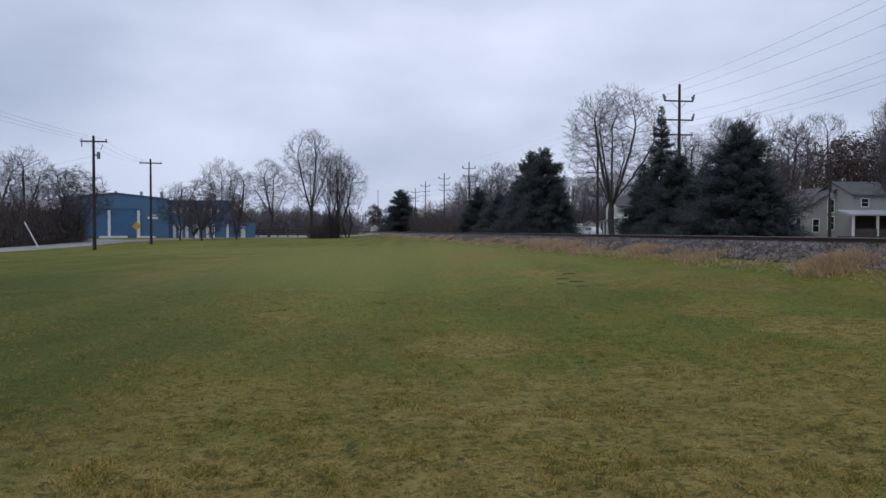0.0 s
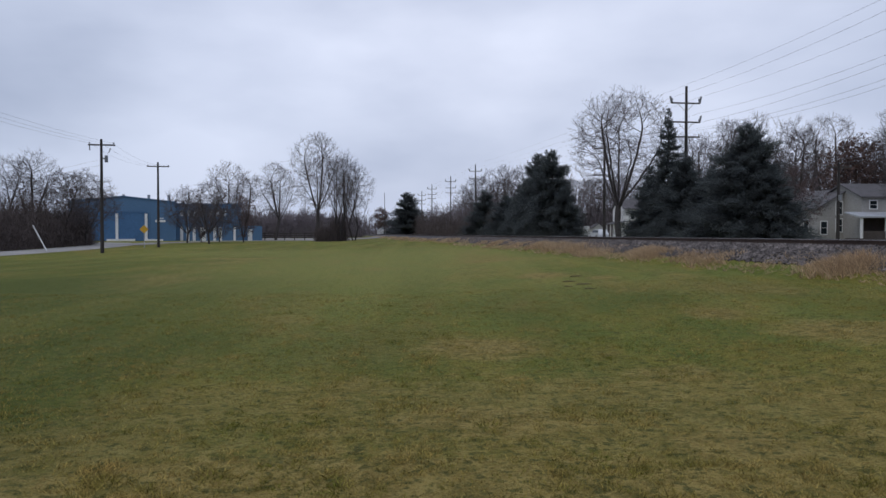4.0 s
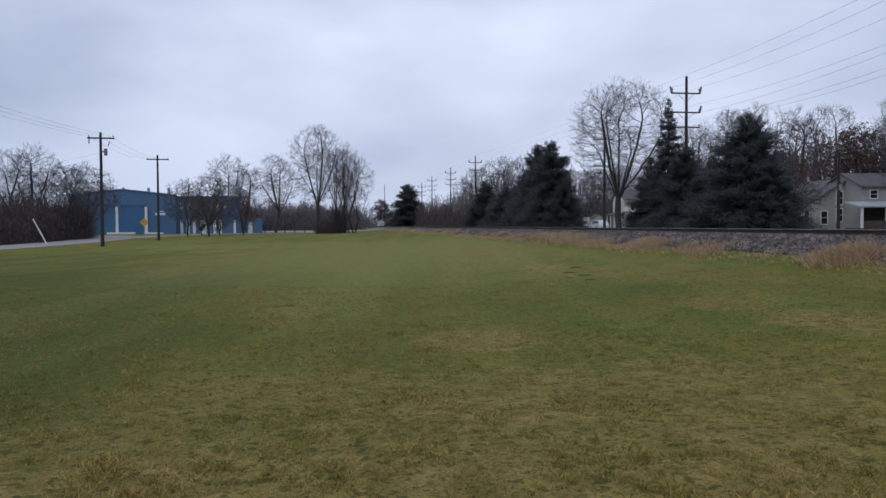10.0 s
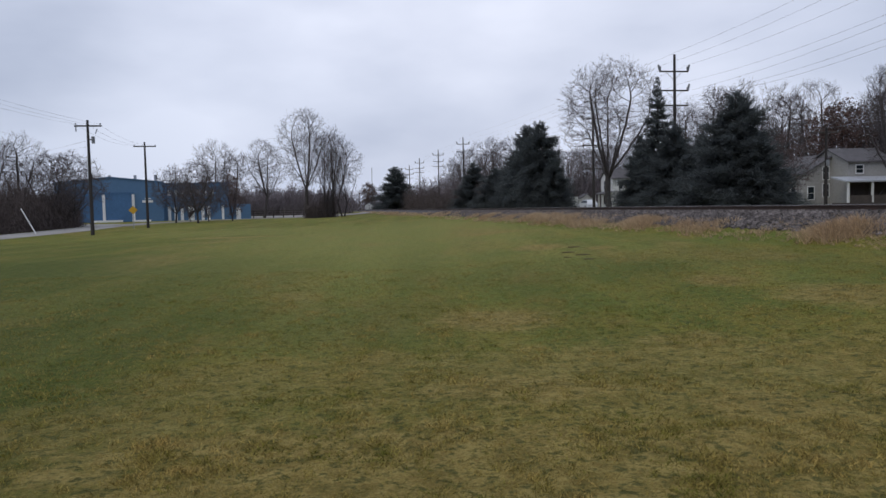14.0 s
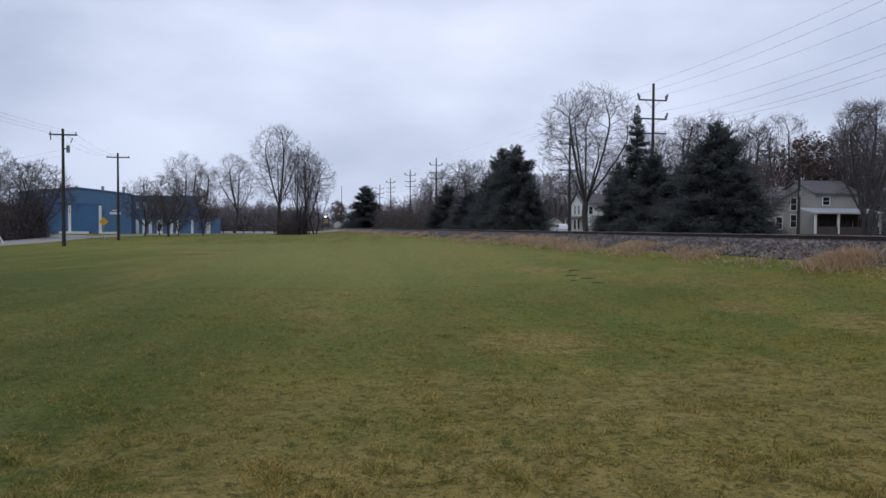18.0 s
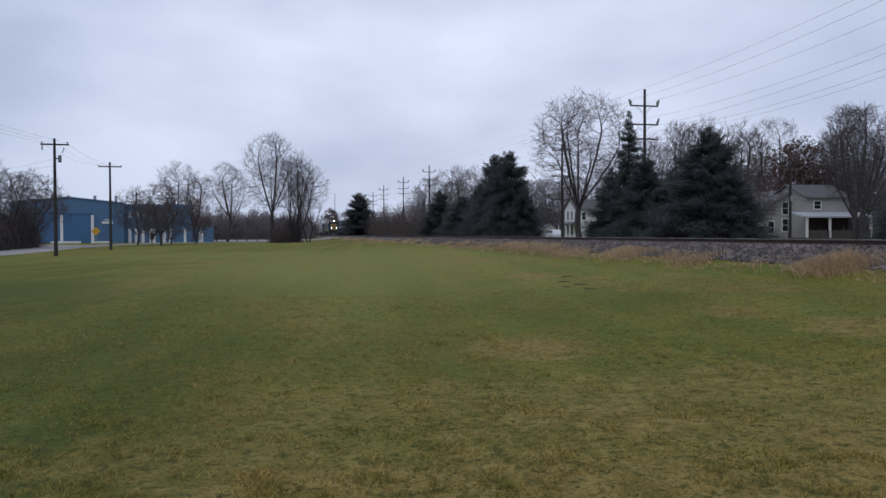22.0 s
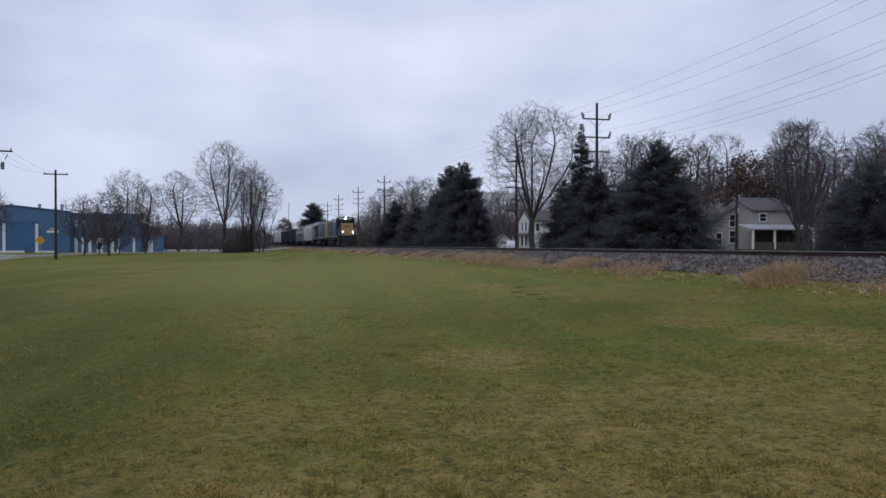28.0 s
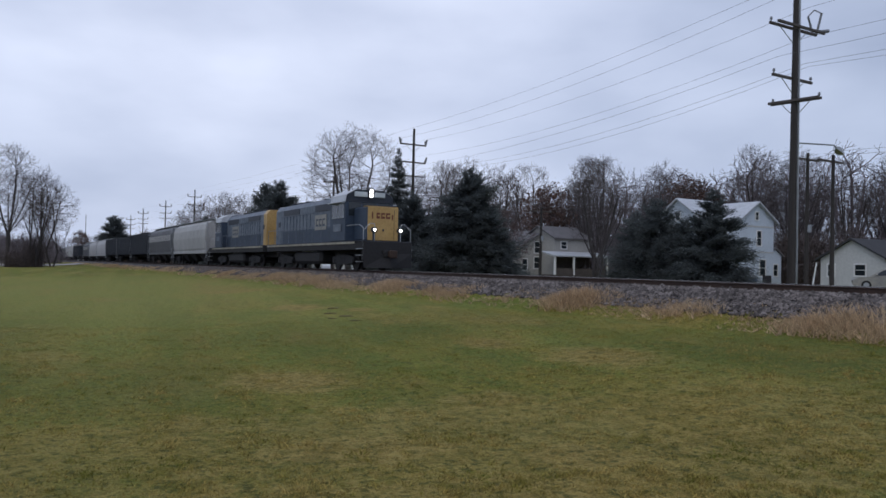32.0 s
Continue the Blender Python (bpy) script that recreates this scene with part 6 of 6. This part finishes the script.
def build_blue_hall():
    h = thing("blue_industrial_hall", pose(-55.8, 130.8, 0.3, 0, 0, 19), "blue metal-clad industrial hall with a large door", "industrial building")
    wall_block(h, -7.4, 0, 9.6, 32, 0, 6.75, 7.65, "y", BLUESHEET, BLUESHEET, 0.2)
    m = Mesh()
    for i in range(28):
        x = -7.2 + 0.6 * i
        m.box(x, -0.03, 0.1, x + 0.05, -0.004, 6.6)
    part("cladding_ribs", m, BLUESHEET, h)
    d = part("sliding_door", Mesh().box(-4.5, -0.12, 0.1, 4.6, -0.035, 4.9), BLUEDOOR, h, "large blue sliding door")
    part("door_head", Mesh().box(-7.2, -0.2, 4.9, 4.9, -0.035, 5.1), BLUEDOOR, d)
    for x in (0.1, 4.75):
        part("white_jamb", Mesh().box(x - 0.22, -0.28, 0.1, x + 0.22, -0.125, 4.75), WHITEPAINT, d)
    part("white_kerb", Mesh().box(-1.5, -0.6, 0.05, 3.0, -0.3, 0.4).box(4.5, -0.6, 0.05, 7.5, -0.3, 0.35), WHITEPAINT, h)
    part("wall_sign", Mesh().box(6.2, -0.15, 3.3, 7.9, -0.06, 3.7).box(6.6, -0.15, 3.9, 7.6, -0.06, 4.05), WHITEPAINT, h, "white bars of a wall sign")
    a = part("annex", Mesh().box(9.6, 1.5, 0, 20.8, 18, 6.5, 0.05), BLUESHEET, h)
    part("annex_roof_edge", Mesh().box(9.62, 1.3, 6.5, 21.0, 18.2, 6.7), BLUEDOOR, h)
    for x, w in ((10.3, 0.5), (11.35, 0.5), (12.4, 0.5), (13.7, 1.0), (15.9, 0.5), (16.9, 0.5), (19.4, 0.4)):
        part("white_door", Mesh().box(x, 1.38, 0, x + w, 1.495, 2.5), WHITEPAINT, a, "narrow white door")
    for x in (10.3, 11.5, 12.6, 13.9, 15.2, 16.4, 17.6):
        part("window", Mesh().box(x, 1.42, 4.4, x + 0.55, 1.495, 5.4), ROOFPALE, a, "pale upper window")
    part("wreath", Mesh().tube((14.2, 1.3, 1.35), (14.2, 1.37, 1.35), 0.38, n=14), UNDER, a)
    low = part("low_block", Mesh().box(20.8, 2.5, 0, 24.6, 12, 2.7, 0.04), BLUESHEET, h)
    part("white_door", Mesh().box(22.0, 2.38, 0, 22.8, 2.49, 2.1), WHITEPAINT, low)
    for x in (0.8, 5.0, 8.4):
        part("roof_vent", Mesh().tube((x, 6, 7.2), (x, 6, 8.3), 0.25, n=10), GALV, h)


def build_far_sheds():
    for x, y, w, d, h in ((-24.3, 299.1, 3.0, 4.0, 2.2), (-15.6, 289.6, 3.2, 5.0, 1.9)):
        e = thing("shed", pose(x, y, land(x, y) - 0.05), "small pale shed far along the line", "shed", "far sheds")
        wall_block(e, -w / 2, 0, w / 2, d, 0, h, h + 0.9, "y", SIDING, ROOFGREY, 0.15)
    utility_pole(-22.9, 299.1, 17.0, 0.14, "thin plain mast far along the line")


build_houses()
build_far_sheds()
build_blue_hall()


def build_clutter():
    for x, y, h in ((34.83, 34.44, 8.3), (35.07, 32.84, 8.0), (30.97, 60.2, 6.6)):
        e = utility_pole(x, y, h, 0.14, "slim dark timber pole by the far road", 0.4)
        crossarm(e, h - 0.35, 2.4, False, 2, 0.1)
        if x < 35:
            part("meter_box", Mesh().box(-0.1, -0.26, 3.6, 0.1, -0.12, 4.05, 0.01), GALV, e)
    for dz in (0.0, 0.25):
        for k in (-1, 1):
            cable("service_cable", (35.0 + k, 33.5, 8.6 + dz), (31.0 + k, 60.2, 7.0 + dz), 0.6, 0.009)
        cable("service_cable", (35.2, 32.5, 8.5 + dz), (40, -6, 8.8 + dz), 0.6, 0.009)
    g = thing("guy_marker", pose(31.4, 30.8, land(31.4, 30.8), 0, 14, TRACK_YAW), "white sleeve on a leaning guy wire", "post")
    part("sleeve", Mesh().tube((0, 0, 0), (0, 0, 1.7), 0.042, 0.036, 8), WHITEPAINT, g)
    b = thing("barrel", pose(40.5, 43.4, land(40.5, 43.4), 0, 0, 0), "dark barrel beside the white house", "barrel")
    part("drum", Mesh().tube((0, 0, 0), (0, 0, 0.9), 0.3, 0.3, 16).tube((0, 0, 0.3), (0, 0, 0.34), 0.32, 0.32, 16).tube((0, 0, 0.6), (0, 0, 0.64), 0.32, 0.32, 16), UNDER, b)
    b = thing("storage_bin", pose(40.2, 45.3, land(40.2, 45.3), 0, 0, TRACK_YAW), "low blue storage bin by the house wall", "bin")
    part("tub", Mesh().box(-0.4, -0.8, 0, 0.4, 0.8, 0.6, 0.03), BLUEDOOR, b)
    part("lid", Mesh().box(-0.43, -0.83, 0.6, 0.43, 0.83, 0.67, 0.02), LOCODARK, b)
    for x, y, turn, paint, label in ((20.2, 158.5, 100, CARWHITE, "white parked car beyond the evergreens"), (24.0, 147.2, 20, CARWHITE, "white parked car in a drive"),
                                     (50.1, 41.4, 130, EMBLEMTAN, "dull tan parked car before the small house"), (29.5, 100.5, 95, GALV, "silver parked car before the gabled house")):
        c = copy_thing(PARKED, pose(x, y, land(x, y), 0, 0, turn))
        tagged(c, label)
        for p in c.children:
            if p.name.startswith(("body", "cabin", "mirror")):
                p.data = p.data.copy()
                p.data.materials[0] = paint
    for k, (x, y, s) in enumerate(((3.58, 21.6, 0.20), (3.79, 20.5, 0.24), (3.65, 19.1, 0.16), (4.07, 23.3, 0.22), (3.3, 20.1, 0.15), (2.89, 5.9, 0.05))):
        r = random.Random(k)
        ring = [(s * r.uniform(0.7, 1.1) * math.cos(a * 0.628), 0.28 * s * r.uniform(0.6, 1.1) * math.sin(a * 0.628)) for a in range(10)]
        m = Mesh().loft([[(a, b, -0.03) for a, b in ring], [(a * 0.85, b * 0.85, 0.10 * s) for a, b in ring], [(a * 0.4, b * 0.4, 0.14 * s) for a, b in ring]])
        t = thing("turf_clod", pose(x, y, lawn_z(x, y), 0, 0, r.uniform(-20, 20)), "dark upturned clod of turf on the lawn", "clod", "clods on the lawn")
        part("earth", m, EARTH, t)


PARKED = motor_car(CARWHITE, "grey parked car beyond the railway", False)
PARKED.matrix_basis = pose(26.5, 131.0, land(26.5, 131.0), 0, 0, 100)
build_clutter()


def build_fence():
    for x0, y0, x1, y1, n in ((-37.4, 144.8, -22.0, 142.1, 8),):
        f = thing("rail_fence", pose(x0, y0, 0), "weathered low rail fence in front of the far trees", "fence")
        for i in range(n + 1):
            x, y = (x1 - x0) * i / n, (y1 - y0) * i / n
            part("post", Mesh().box(x - 0.08, y - 0.08, 0.2, x + 0.08, y + 0.08, 1.75), ARMWOOD, f)
        L = math.hypot(x1 - x0, y1 - y0)
        for z in (0.75, 1.2, 1.6):
            part("rail", Mesh().box(0, -0.04, z, L, 0.04, z + 0.14), ARMWOOD, f, at=pose(0, 0, 0, 0, 0, math.degrees(math.atan2(y1 - y0, x1 - x0))))


build_fence()


# ---- what moves ----
def motions():
    for e, back, facing_back in TRAIN:
        walk(e, train_rows(back, facing_back))
    walk(WHITE_CAR, [(t, on_road(y, 0.0)) for t, y in ((0, 716), (2, 660), (6, 550), (8, 482), (9, 441), (11, 382), (13, 330), (17, 241), (20, 152), (21.6, 110.5), (23, 80.2), (23.9, 63.4), (25, 43), (28, -12), (32, -84))])
    walk(RED_CAR, [(t, on_road(y, 3.2, True)) for t, y in ((0, -245), (8, -75), (14, 50), (17, 118), (18.2, 146.5), (24, 275), (32, 445))])


motions()
